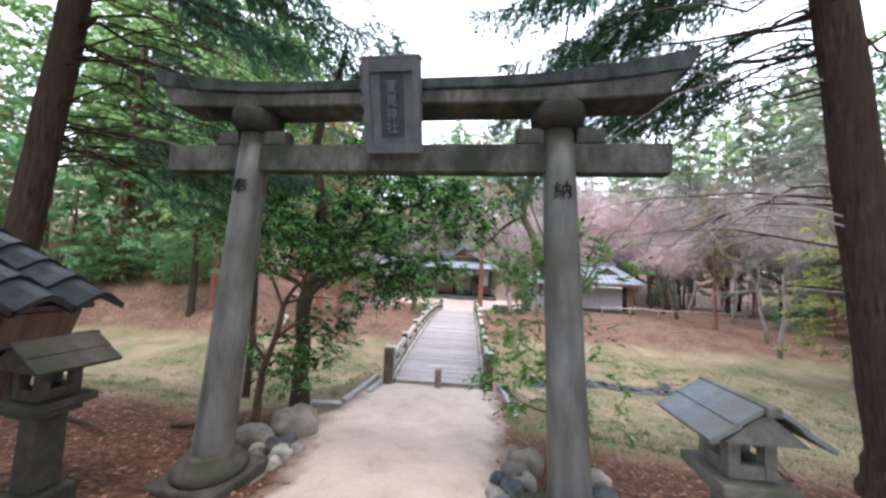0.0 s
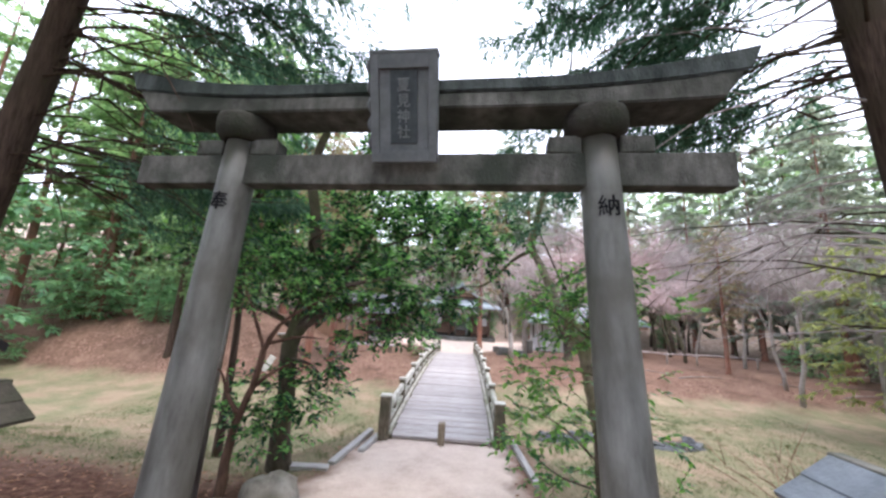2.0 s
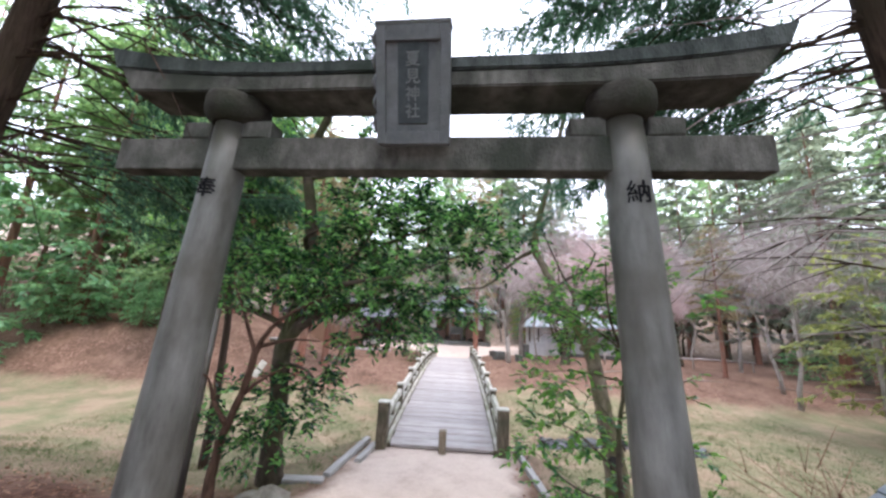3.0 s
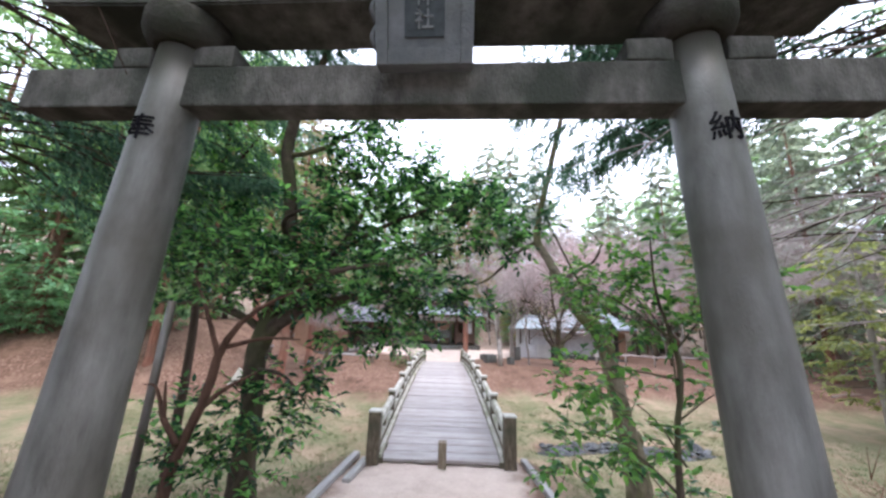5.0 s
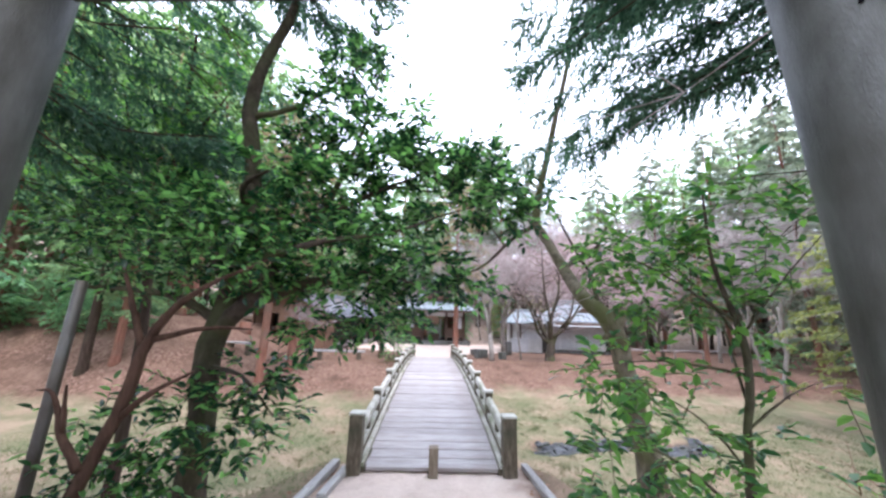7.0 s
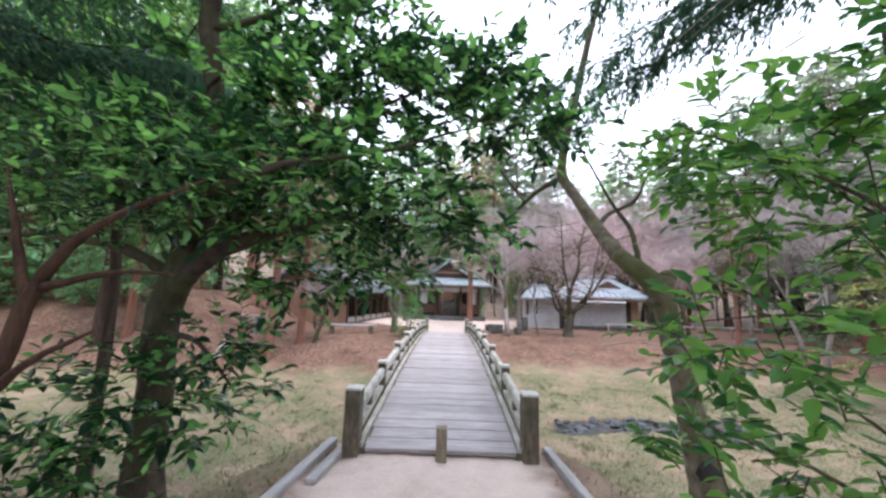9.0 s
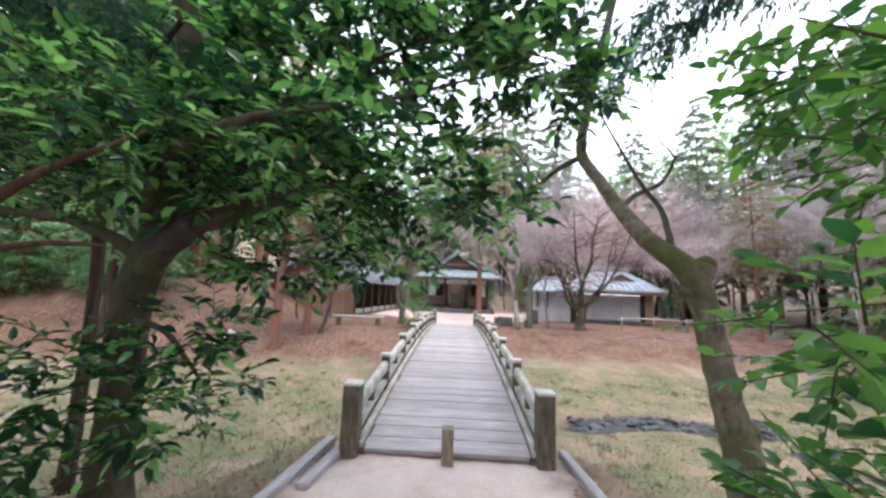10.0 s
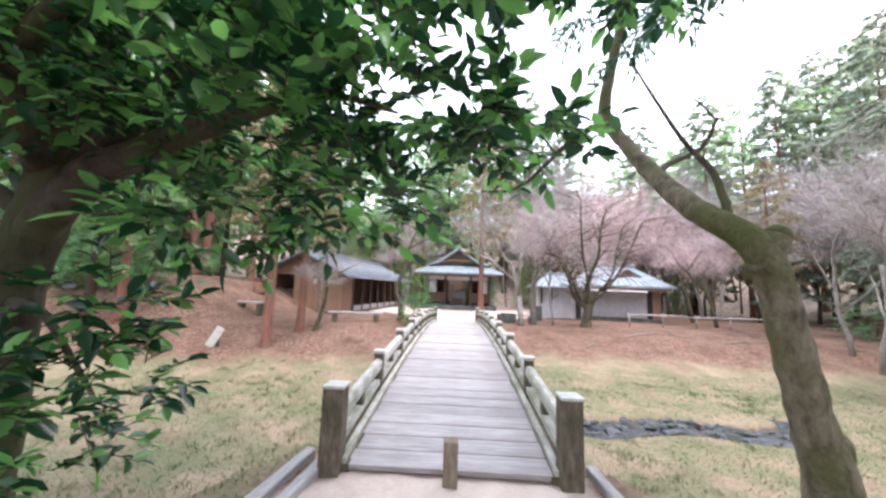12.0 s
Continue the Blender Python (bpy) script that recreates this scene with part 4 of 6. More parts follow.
# the reddish shrub with bare forks in front of it
shrub = thing("red_stemmed_shrub", "slim reddish-brown shrub with forked bare stems", "shrub", pose(0, 0, 0))
for i, k in enumerate([
    [(-2.05, -3.25, gz(-2.05, -3.25) - 0.05, 0.06), (-2.1, -3.1, 0.95, 0.045), (-2.0, -3.0, 1.45, 0.04), (-1.93, -2.95, 1.95, 0.035), (-1.7, -2.9, 2.3, 0.022), (-1.2, -2.8, 2.6, 0.01)],
    [(-2.08, -3.1, 1.15, 0.028), (-2.25, -3.1, 1.35, 0.022), (-2.38, -3.1, 1.6, 0.012), (-2.5, -3.1, 1.62, 0.005)], [(-2.25, -3.1, 1.35, 0.02), (-2.3, -3.1, 1.66, 0.008)],
    [(-2.02, -3.0, 1.4, 0.026), (-1.8, -3.0, 1.6, 0.02), (-1.55, -2.95, 1.75, 0.008)], [(-1.95, -2.95, 1.85, 0.028), (-2.2, -2.9, 2.3, 0.018), (-2.5, -2.8, 2.7, 0.006)],
    [(-1.93, -2.95, 1.95, 0.025), (-1.55, -2.9, 2.05, 0.016), (-1.2, -2.9, 2.05, 0.006)]]):
    put("stem", tubes([smooth_line(k, 5, 0.15, i + 30)], 8), M_SHRUBBARK, shrub)
evergreen_leaves("foliage", [(-2.0, -2.85, 0.95, 0.4, 0.3, 0.25, 34), (-1.65, -2.8, 0.85, 0.25, 0.2, 0.2, 14), (-2.0, -2.8, 2.6, 0.6, 0.4, 0.3, 50), (-1.4, -2.8, 2.65, 0.45, 0.3, 0.2, 34)], 0.085, 8, 12, M_LEAF, shrub, 0.42, M_DARKBARK)

# the sapling on the other side
sap = thing("evergreen_sapling", "young evergreen with sparse bright leaves beside the gate", "tree", pose(0, 0, 0))
for i, k in enumerate([
    [(1.98, -3.3, gz(1.98, -3.3) - 0.05, 0.034), (1.94, -3.3, 1.29, 0.024), (2.03, -3.3, 2.0, 0.02), (1.91, -3.3, 2.54, 0.012), (1.9, -3.3, 3.05, 0.006)],
    [(1.95, -3.3, 1.1, 0.018), (1.6, -3.25, 1.4, 0.012), (1.2, -3.2, 1.55, 0.004)], [(1.96, -3.3, 0.85, 0.016), (1.55, -3.25, 0.95, 0.01), (1.2, -3.2, 1.2, 0.004)],
    [(2.0, -3.3, 2.2, 0.016), (1.6, -3.25, 2.5, 0.01), (1.2, -3.2, 2.7, 0.004)], [(2.0, -3.3, 2.1, 0.014), (2.35, -3.3, 2.5, 0.009), (2.6, -3.3, 2.75, 0.004)],
    [(1.97, -3.3, 1.6, 0.014), (2.25, -3.3, 1.8, 0.008), (2.5, -3.3, 1.9, 0.003)], [(2.02, -3.3, 1.9, 0.014), (1.6, -3.2, 1.95, 0.009), (1.15, -3.15, 1.9, 0.003)],
    [(1.95, -3.3, 0.7, 0.012), (2.3, -3.4, 0.85, 0.007), (2.65, -3.4, 0.9, 0.003)],
    [(2.0, -3.3, 1.3, 0.014), (1.95, -3.0, 1.55, 0.01), (1.7, -2.75, 1.75, 0.004)], [(1.97, -3.3, 0.8, 0.014), (1.95, -3.0, 1.05, 0.009), (1.75, -2.7, 1.25, 0.004)], [(2.0, -3.3, 2.1, 0.014), (1.95, -3.05, 2.45, 0.01), (1.75, -2.8, 2.75, 0.004)], [(1.99, -3.3, 1.75, 0.014), (2.15, -3.0, 2.15, 0.009), (2.25, -2.75, 2.4, 0.004)]]):
    put("stem" if i == 0 else "branch", tubes([smooth_line([(*p[:3], p[3] * (1 if i == 0 else 0.65)) for p in k], 5, 0.2, i + 50)], 8), M_DARKBARK, sap)
evergreen_leaves("foliage", [(1.55, -3.05, 2.7, 0.32, 0.3, 0.22, 46), (1.75, -3.1, 2.42, 0.34, 0.3, 0.26, 38), (2.05, -3.25, 2.95, 0.4, 0.3, 0.24, 28), (2.5, -3.3, 2.7, 0.34, 0.3, 0.3, 22), (2.2, -3.2, 2.3, 0.4, 0.3, 0.2, 15), (2.4, -3.1, 1.35, 0.35, 0.3, 0.2, 11), (2.05, -3.1, 0.95, 0.3, 0.25, 0.15, 7), (2.35, -3.0, 0.6, 0.3, 0.25, 0.12, 6),
                             (1.3, -3.2, 1.9, 0.3, 0.25, 0.16, 25), (1.65, -3.2, 1.5, 0.3, 0.25, 0.2, 22), (1.25, -3.2, 1.35, 0.26, 0.22, 0.16, 20), (2.35, -3.3, 1.85, 0.25, 0.2, 0.14, 10),
                             (1.45, -3.2, 0.95, 0.26, 0.2, 0.16, 15), (2.5, -3.4, 0.95, 0.2, 0.18, 0.1, 6),
                             (1.85, -2.85, 2.75, 0.36, 0.28, 0.2, 18), (2.2, -2.8, 2.35, 0.34, 0.28, 0.16, 9), (1.75, -2.8, 1.72, 0.3, 0.24, 0.08, 10), (1.8, -2.75, 1.2, 0.26, 0.22, 0.08, 8), (2.1, -2.75, 0.85, 0.26, 0.22, 0.08, 6)], 0.082, 8, 13, M_LEAF_LIGHT, sap, 0.52, M_DARKBARK, 0.22)

# the crooked mossy tree at the bank
crook = thing("crooked_tree", "old mossy leaning tree with a sawn elbow and bare limbs", "tree", pose(0, 0, 0))
bole = [(3.0, -0.4, gz(3.0, -0.4) - 0.15, 0.21), (2.94, -0.4, 0.3, 0.165), (2.83, -0.4, 0.85, 0.14), (2.72, -0.4, 1.5, 0.13), (2.62, -0.4, 2.0, 0.125), (2.52, -0.33, 2.27, 0.125), (2.32, 0.0, 2.6, 0.11),
        (2.22, 0.5, 3.1, 0.098), (2.08, 0.85, 3.62, 0.085), (1.9, 1.05, 4.12, 0.082), (2.0, 1.1, 4.8, 0.074), (2.2, 1.15, 5.6, 0.068), (2.42, 1.15, 6.6, 0.06), (2.72, 1.1, 7.9, 0.048), (2.9, 1.1, 9.3, 0.032), (3.0, 1.1, 10.9, 0.01)]
put("trunk", tubes([smooth_line(bole, 7, 0.05, 70)], 16), M_MOSSBARK, crook)
put("sawn_stub", tubes([smooth_line([(2.56, -0.39, 1.95, 0.125), (2.66, -0.385, 2.2, 0.115), (2.72, -0.38, 2.3, 0.10), (2.73, -0.38, 2.315, 0.06)], 4, 0.1, 71)], 14), M_MOSSBARK, crook)
put("burr", boulder(0.07, 0.07, 0.17, 72, True), M_MOSSBARK, crook, pose(2.99, -0.42, 0.68, 0, -10, 0))
# a near-black lump, its colour painting the shade of a hollow
put("rot_hollow", boulder(0.13, 0.06, 0.12, 73, True), M_DARK, crook, pose(2.9, -0.54, 0.24, 0, -8, 0), "dark lump painted as a shaded scar hollow low on the trunk")
put("dead_spur", tubes([smooth_line([(2.78, -0.38, 2.05, 0.02), (2.88, -0.38, 2.08, 0.012), (2.95, -0.38, 2.14, 0.004)], 3, 0.2, 74)], 6), M_DARKBARK, crook)
for i, k in enumerate([
    [(1.95, 1.05, 4.1, 0.05), (1.45, 1.2, 3.8, 0.04), (1.05, 1.2, 3.4, 0.03), (0.7, 1.2, 3.15, 0.022), (0.27, 1.2, 3.12, 0.012)],
    [(1.3, 1.2, 3.65, 0.018), (0.9, 1.2, 4.2, 0.012), (0.4, 1.2, 4.9, 0.004)],
    [(2.45, -0.25, 2.42, 0.045), (2.45, -0.1, 2.9, 0.032), (2.3, 0.1, 3.35, 0.022), (1.95, 0.3, 4.3, 0.012), (1.75, 0.4, 5.0, 0.005)],
    [(2.24, 0.5, 3.1, 0.045), (2.6, 0.9, 3.4, 0.035), (3.05, 1.0, 3.65, 0.03), (3.25, 1.0, 4.05, 0.02)],
    [(3.25, 1.0, 4.0, 0.015), (3.0, 1.0, 4.3, 0.01), (2.7, 1.0, 4.45, 0.004)],
    [(2.05, 1.1, 4.9, 0.012), (1.6, 1.1, 5.0, 0.007), (1.1, 1.1, 4.85, 0.003)], [(2.3, 1.15, 6.0, 0.01), (1.7, 1.1, 6.4, 0.004)]]):
    put("limb", tubes([smooth_line(k, 5, 0.2, i + 80)], 8), M_DARKBARK, crook)

# leaning metal pole among the shrubs
tagged(put("metal_pole", lathe([(0.036, 0), (0.036, 2.42), (0.027, 2.43)], 16), M_METAL, None, pose(-2.55, -3.0, gz(-2.55, -3.0) - 0.2, 0, 1.5, 0)), "dull grey metal pole standing among shrubs", "pole")


def bough(r, start, heading, reach, droop, leaf, density, P, D, N, lines, thick=0.02, tipup=0.0, many=5, n=7):
    """One conifer limb with drooping side shoots set with flat sprays."""
    pts = []
    for i in range(n + 1):
        u = i / n
        p = start + heading * reach * u + np.array([0, 0, -droop * u * u * reach + tipup * u ** 3 * reach])
        pts.append(p + r.normal(size=3) * 0.028 * reach * (i > 0))
    lines.append([(p, max(0.003, thick * (1 - 0.85 * i / n))) for i, p in enumerate(pts)])
    side = unit(np.cross(heading, [0, 0, 1.0]))
    for k in range(int(density * reach)):
        u = r.uniform(0.25, 1.0)
        j = min(int(u * n), n - 1)
        base = pts[j] + (pts[j + 1] - pts[j]) * (u * n - j)
        s = r.choice([-1, 1])
        way = unit(side * s * r.uniform(0.3, 1.0) + heading * 0.6 + np.array([0, 0, -0.35]) + r.normal(size=3) * 0.2)
        shoot = (0.35 + 0.4 * (1 - u)) * min(1.0, reach * 0.5) * r.uniform(0.6, 1.2)
        for q in range(many):
            v = (q + 0.5) / many
            b = base + way * shoot * v + np.array([0, 0, -0.25 * shoot * v * v])
            P.append(b)
            D.append(way + side * r.normal() * 0.7 + heading * r.normal() * 0.5 + np.array([0, 0, -0.3]))
            N.append(np.array([0, 0, 1.0]) + r.normal(size=3) * 0.35)


def conifer(name, tall, low, reach, seed, bark, foliage, leaf=0.2, density=8.0, whorls=26, many=8, radius=0.2, label="tall straight conifer with drooping green boughs", lean=(0, 0), width=0.5, full=0.55):
    r = np.random.RandomState(seed)
    t = thing(name, label, "tree", pose(0, 0, 0))
    P, D, N, lines = [], [], [], []
    sway = np.array([lean[0], lean[1], 0.0])
    for i in range(whorls * 3):
        u = (i + r.uniform(0, 0.9)) / (whorls * 3)
        z = low + (tall - low) * u
        span = reach * (1 - u ** 3.5) ** full * (0.6 + 0.4 * min(1, u * 5)) * (0.5 + 0.6 * r.rand()) + 0.3
        a = i * 2.4 + r.uniform(-0.5, 0.5)
        bough(r, sway * z + np.array([0, 0, z]), np.array([math.cos(a), math.sin(a), r.uniform(0.0, 0.45)]), span, r.uniform(0.2, 0.5), leaf, density, P, D, N, lines, 0.03, 0.0, many, 4)
    n = len(P)
    L = leaf * r.uniform(0.6, 1.3, n)
    put("trunk", tubes([[(sway * z + np.array([0, 0, z]), radius * k) for z, k in ((-0.4, 1.5), (0.0, 1.3), (0.35, 1.05), (tall * 0.3, 0.8), (tall * 0.7, 0.4), (tall, 0.05))]], 10), bark, t)
    tagged(put("boughwork", tubes(lines, 3), bark, t), kind="stuff")
    tagged(put("foliage", leaves("foliage", P, D, N, L, L * width), foliage, t), kind="stuff")
    return t


def bare_tree(name, tall, spread, seed, bark, twig, label, levels=4, radius=0.13, trunk=0.36, sprays=2300, fine_bark=None):
    """A leafless tree that forks level by level, its outermost twigs thin flat slivers."""
    r = np.random.RandomState(seed)
    t = thing(name, label, "tree", pose(0, 0, 0))
    wood, fine, tips = [], [], []

    def grow(p, d, length, rad, level):
        pts, n = [(p, rad)], 4 if level < 3 else 3
        for i in range(n):
            d = unit(d + r.normal(size=3) * 0.16 + np.array([0, 0, 0.03]))
            p = p + d * length / n
            pts.append((p, rad * (1 - 0.4 * (i + 1) / n)))
            if level >= 3:
                tips.append((p, d))
        (wood if level < 3 else fine).append(pts)
        if level >= levels:
            return
        for _ in range(3 if level in (0, 2) else 4):
            e, er = pts[r.randint(2, n + 1)]
            out = unit(np.array([r.normal() * spread, r.normal() * spread, r.uniform(0.05, 0.7)]))
            grow(np.array(e), unit(d * 0.7 + out * 0.9), length * r.uniform(0.55, 0.78), max(er * 0.6, 0.007), level + 1)

    grow(np.array([0, 0, -0.2]), np.array([0, 0, 1.0]), tall * trunk, radius, 0)
    put("trunk", tubes(wood, 6), bark, t)
    tagged(put("branchwork", tubes(fine, 3), fine_bark or twig, t), kind="stuff")
    pick = r.randint(0, len(tips), sprays)
    P = np.array([tips[i][0] for i in pick]) + r.normal(size=(sprays, 3)) * 0.12
    D = np.array([tips[i][1] for i in pick]) * 0.7 + r.normal(size=(sprays, 3)) * np.array([0.6, 0.6, 0.3])
    tagged(put("twig_haze", leaves("twigs", P, D, r.normal(size=(sprays, 3)), tall * r.uniform(0.04, 0.11, sprays), r.uniform(0.012, 0.026, sprays), fold=0.0), twig, t), kind="stuff")
    return t


def plant(source, x, y, scale, turn, label=""):
    ob = copy_thing(source, pose(x, y, gz(x, y) - 0.05, 0, 0, turn))
    ob.scale = (scale * 1.0, scale * 1.0, scale)
    return tagged(ob, label)


# the two great trunks framing the gate
for (x, y), r0, lean, seed in (((5.95, -2.9), 0.25, (-0.09, 0.0), 3), ((-5.75, -3.8), 0.19, (0.11, 0.0), 4)):
    t = thing("old_cedar", "massive furrowed cedar trunk with bare lower branches", "tree", pose(x, y, gz(x, y)))
    r = np.random.RandomState(seed)
    put("trunk", tubes([smooth_line([(0, 0, -0.3, r0 * 1.9), (0, 0, 0.15, r0 * 1.45), (lean[0] * 0.6, 0, 0.7, r0 * 1.12), (lean[0] * 2.5, 0, 2.5, r0), (lean[0] * 6, 0, 6, r0 * 0.85), (lean[0] * 12, 0, 12, r0 * 0.6), (lean[0] * 16, 0, 16, r0 * 0.2)], 5, 0.05, seed)], 20), M_BARK, t)
    P, D, N, lines = [], [], [], []
    toward = -1 if x > 0 else 1
    for i in range(60):
        z = r.uniform(5.2, 15)
        a = r.uniform(0, 6.28) if i % 2 else (math.pi if toward < 0 else 0) + r.uniform(-1.3, 1.3)
        bough(r, np.array([lean[0] * z, 0, z]), np.array([math.cos(a), math.sin(a), r.uniform(0.0, 0.3)]), r.uniform(2.5, 5.5), r.uniform(0.12, 0.3), 0.2, 22, P, D, N, lines, 0.024, 0.0, 13)
    for i in range(22):
        z = r.uniform(6.0, 10.0)
        a = (math.pi - r.uniform(-0.35, 1.1)) if toward < 0 else r.uniform(-0.35, 1.1)
        bough(r, np.array([lean[0] * z, 0, z]), np.array([math.cos(a), math.sin(a), r.uniform(-0.12, 0.12)]), r.uniform(3.0, 4.9), r.uniform(0.06, 0.16), 0.2, 26, P, D, N, lines, 0.026, 0.0, 13)
    for i in range(14 if toward < 0 else 15):
        z = r.uniform(5.0 if toward < 0 else 3.6, 7.6)
        a = (math.pi - r.uniform(0.35, 1.15)) if toward < 0 else r.uniform(0.6, 1.5)
        bough(r, np.array([lean[0] * z, 0, z]), np.array([math.cos(a), math.sin(a), r.uniform(-0.05, 0.15)]), r.uniform(3.2, 5.4), r.uniform(0.08, 0.2), 0.2, 26, P, D, N, lines, 0.022, 0.0, 13)
    dead = []
    for i in range(24):
        z = r.uniform(2.2 if toward < 0 else 3.4, 6.6)
        sag, sweep, curl = r.uniform(0.05, 0.5), r.normal() * 0.25, r.uniform(2, 5)
        turn = r.uniform(-0.15, 1.35)
        a = math.pi - turn if toward < 0 else turn
        d = np.array([math.cos(a), math.sin(a), 0.1])
        p0, reach = np.array([lean[0] * z, 0, z]), r.uniform(1.2, 3.8)
        q = [p0 + d * reach * u + np.array([-d[1] * sweep, d[0] * sweep, 0]) * reach * u * u + np.array([r.normal() * 0.06, r.normal() * 0.06, (-sag * u * u + 0.07 * math.sin(curl * u)) * reach]) for u in np.linspace(0, 1, 7)]
        one = [[(p, 0.017 * (1 - 0.85 * k / 6)) for k, p in enumerate(q)]]
        dead.append(one)
        for _ in range(4 - i % 2):
            j = r.randint(2, 6)
            e = d + r.normal(size=3) * 0.5 + np.array([0, 0, -0.35])
            one.append([(q[j], 0.008), (q[j] + e * 0.35, 0.005), (q[j] + e * 0.7 + np.array([0, 0, -0.1]), 0.002)])
    for line in lines:
        put("limb", tubes([line], 5), M_BARK, t)
    for group in dead:
        put("bare_branch", tubes(group, 5), M_PALETWIG if toward < 0 and len(group) % 2 else M_BARK, t)
    n = len(P)
    L = 0.09 * r.uniform(0.6, 1.3, n)
    tagged(put("foliage", leaves("foliage", P, D, N, L, L * 0.34), M_NEEDLE, t), kind="stuff")

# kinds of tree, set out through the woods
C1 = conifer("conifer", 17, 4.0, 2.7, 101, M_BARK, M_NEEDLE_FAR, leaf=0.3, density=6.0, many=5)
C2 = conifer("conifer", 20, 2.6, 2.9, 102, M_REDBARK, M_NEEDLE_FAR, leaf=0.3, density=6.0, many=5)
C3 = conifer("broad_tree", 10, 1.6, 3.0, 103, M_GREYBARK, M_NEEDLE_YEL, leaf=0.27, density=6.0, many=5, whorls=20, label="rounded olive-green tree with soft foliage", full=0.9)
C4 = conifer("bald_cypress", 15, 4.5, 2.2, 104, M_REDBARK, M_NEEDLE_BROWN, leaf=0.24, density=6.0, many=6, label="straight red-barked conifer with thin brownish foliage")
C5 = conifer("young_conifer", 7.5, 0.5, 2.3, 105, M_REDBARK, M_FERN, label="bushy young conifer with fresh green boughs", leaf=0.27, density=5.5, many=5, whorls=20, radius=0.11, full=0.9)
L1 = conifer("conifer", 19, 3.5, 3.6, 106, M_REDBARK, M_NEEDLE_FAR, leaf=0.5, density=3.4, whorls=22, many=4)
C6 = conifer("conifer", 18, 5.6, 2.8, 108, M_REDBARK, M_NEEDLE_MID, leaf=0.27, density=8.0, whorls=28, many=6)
# far kind whose foliage colour carries painted haze
L2 = conifer("conifer", 21, 2.2, 3.0, 107, M_REDBARK, M_NEEDLE_HAZE, leaf=0.25, density=9.0, whorls=36, many=13, width=0.6, full=0.75, label="tall blue-green conifer, haze painted into its dense layered boughs")
B1 = bare_tree("maple_tree", 9.5, 0.9, 201, M_DARKBARK, M_TWIG, "leafless maple with a haze of pinkish twigs")
B2 = bare_tree("maple_tree", 8.0, 1.1, 202, M_DARKBARK, M_TWIG, "spreading leafless maple with pinkish-brown twigs")
B3 = bare_tree("bare_tree", 10.5, 0.6, 203, M_GREYBARK, M_PALETWIG, "slender leafless tree with pale grey twigs", trunk=0.42, radius=0.11, sprays=2400)

B5 = bare_tree("bare_tree", 11.0, 0.3, 205, M_GREYBARK, M_PALETWIG, "pale smooth-barked leafless tree with upright limbs", trunk=0.36, radius=0.19, sprays=1500)
rng = random.Random(77)
spots = []


def scatter(count, x0, x1, y0, y1, kinds, gap, lo=0.8, hi=1.15):
    made = tries = 0
    while made < count and tries < count * 30:
        tries += 1
        x, y = rng.uniform(x0, x1), rng.uniform(y0, y1)
        if any((x - a) ** 2 + (y - b) ** 2 < gap * gap for a, b in spots):
            continue
        spots.append((x, y))
        kind, size, turn = rng.choice(kinds), rng.uniform(lo, hi), rng.uniform(0, 360)
        if not (-25 < x < -11 and -4 < y < 10):
            plant(kind, x, y, size, turn)
        made += 1


spots += [(-10, 20), (-1.5, 28), (9, 22)]
scatter(22, -36, -13, 11, 34, [C1, C2, C1], 2.8)
scatter(15, -36, -19, 10, 32, [C5], 2.2, 0.7, 1.5)
scatter(9, -32, -14, -3, 9, [C1, C2], 3.2)
scatter(18, -42, -2, 38, 60, [L1, L1, C2], 4.0, 0.8, 1.1)
scatter(12, 18, 46, 42, 60, [L1], 4.5, 0.8, 1.1)
scatter(12, -12, 8, 34, 46, [C1, C4, B3, B1, B2], 2.6, 0.9, 1.3)
scatter(26, 3, 30, 25, 40, [B1, B2, B1, B3], 2.3, 1.0, 1.5)
scatter(16, -2, 36, 40, 54, [B1, B2, B3], 3.0, 1.4, 2.0)
scatter(14, 13, 32, 8, 26, [B1, B3, B3, B5], 2.6, 0.8, 1.2)
scatter(14, 22, 42, 6, 36, [C3, B3, C3, B1, C1], 3.0, 0.9, 1.4)
scatter(6, 24, 36, 8, 24, [C5], 2.5, 0.6, 1.1)
scatter(14, -22, -2, 32, 44, [C5, C2, C5], 2.2, 0.9, 1.4)
scatter(16, -14, 30, 31, 38, [C5, C5, C3], 2.0, 0.5, 1.0)
scatter(11, 15, 32, -6, 8, [B3, B3, C3, B1, B5], 2.8, 0.8, 1.2)
# out-of-view conifers, added to shade the gate and the near ground
scatter(6, -17, -8, -13, -7, [L1], 3.2, 0.9, 1.1)
scatter(6, 8.5, 17, -13, -6, [L1], 3.2, 0.9, 1.1)
scatter(4, -9, -4.2, -19, -13, [L1], 2.8, 0.9, 1.1)
scatter(4, 5, 9, -19, -13, [L1], 2.8, 0.9, 1.1)
scatter(5, -26, 26, -32, -18, [L1], 5.0)
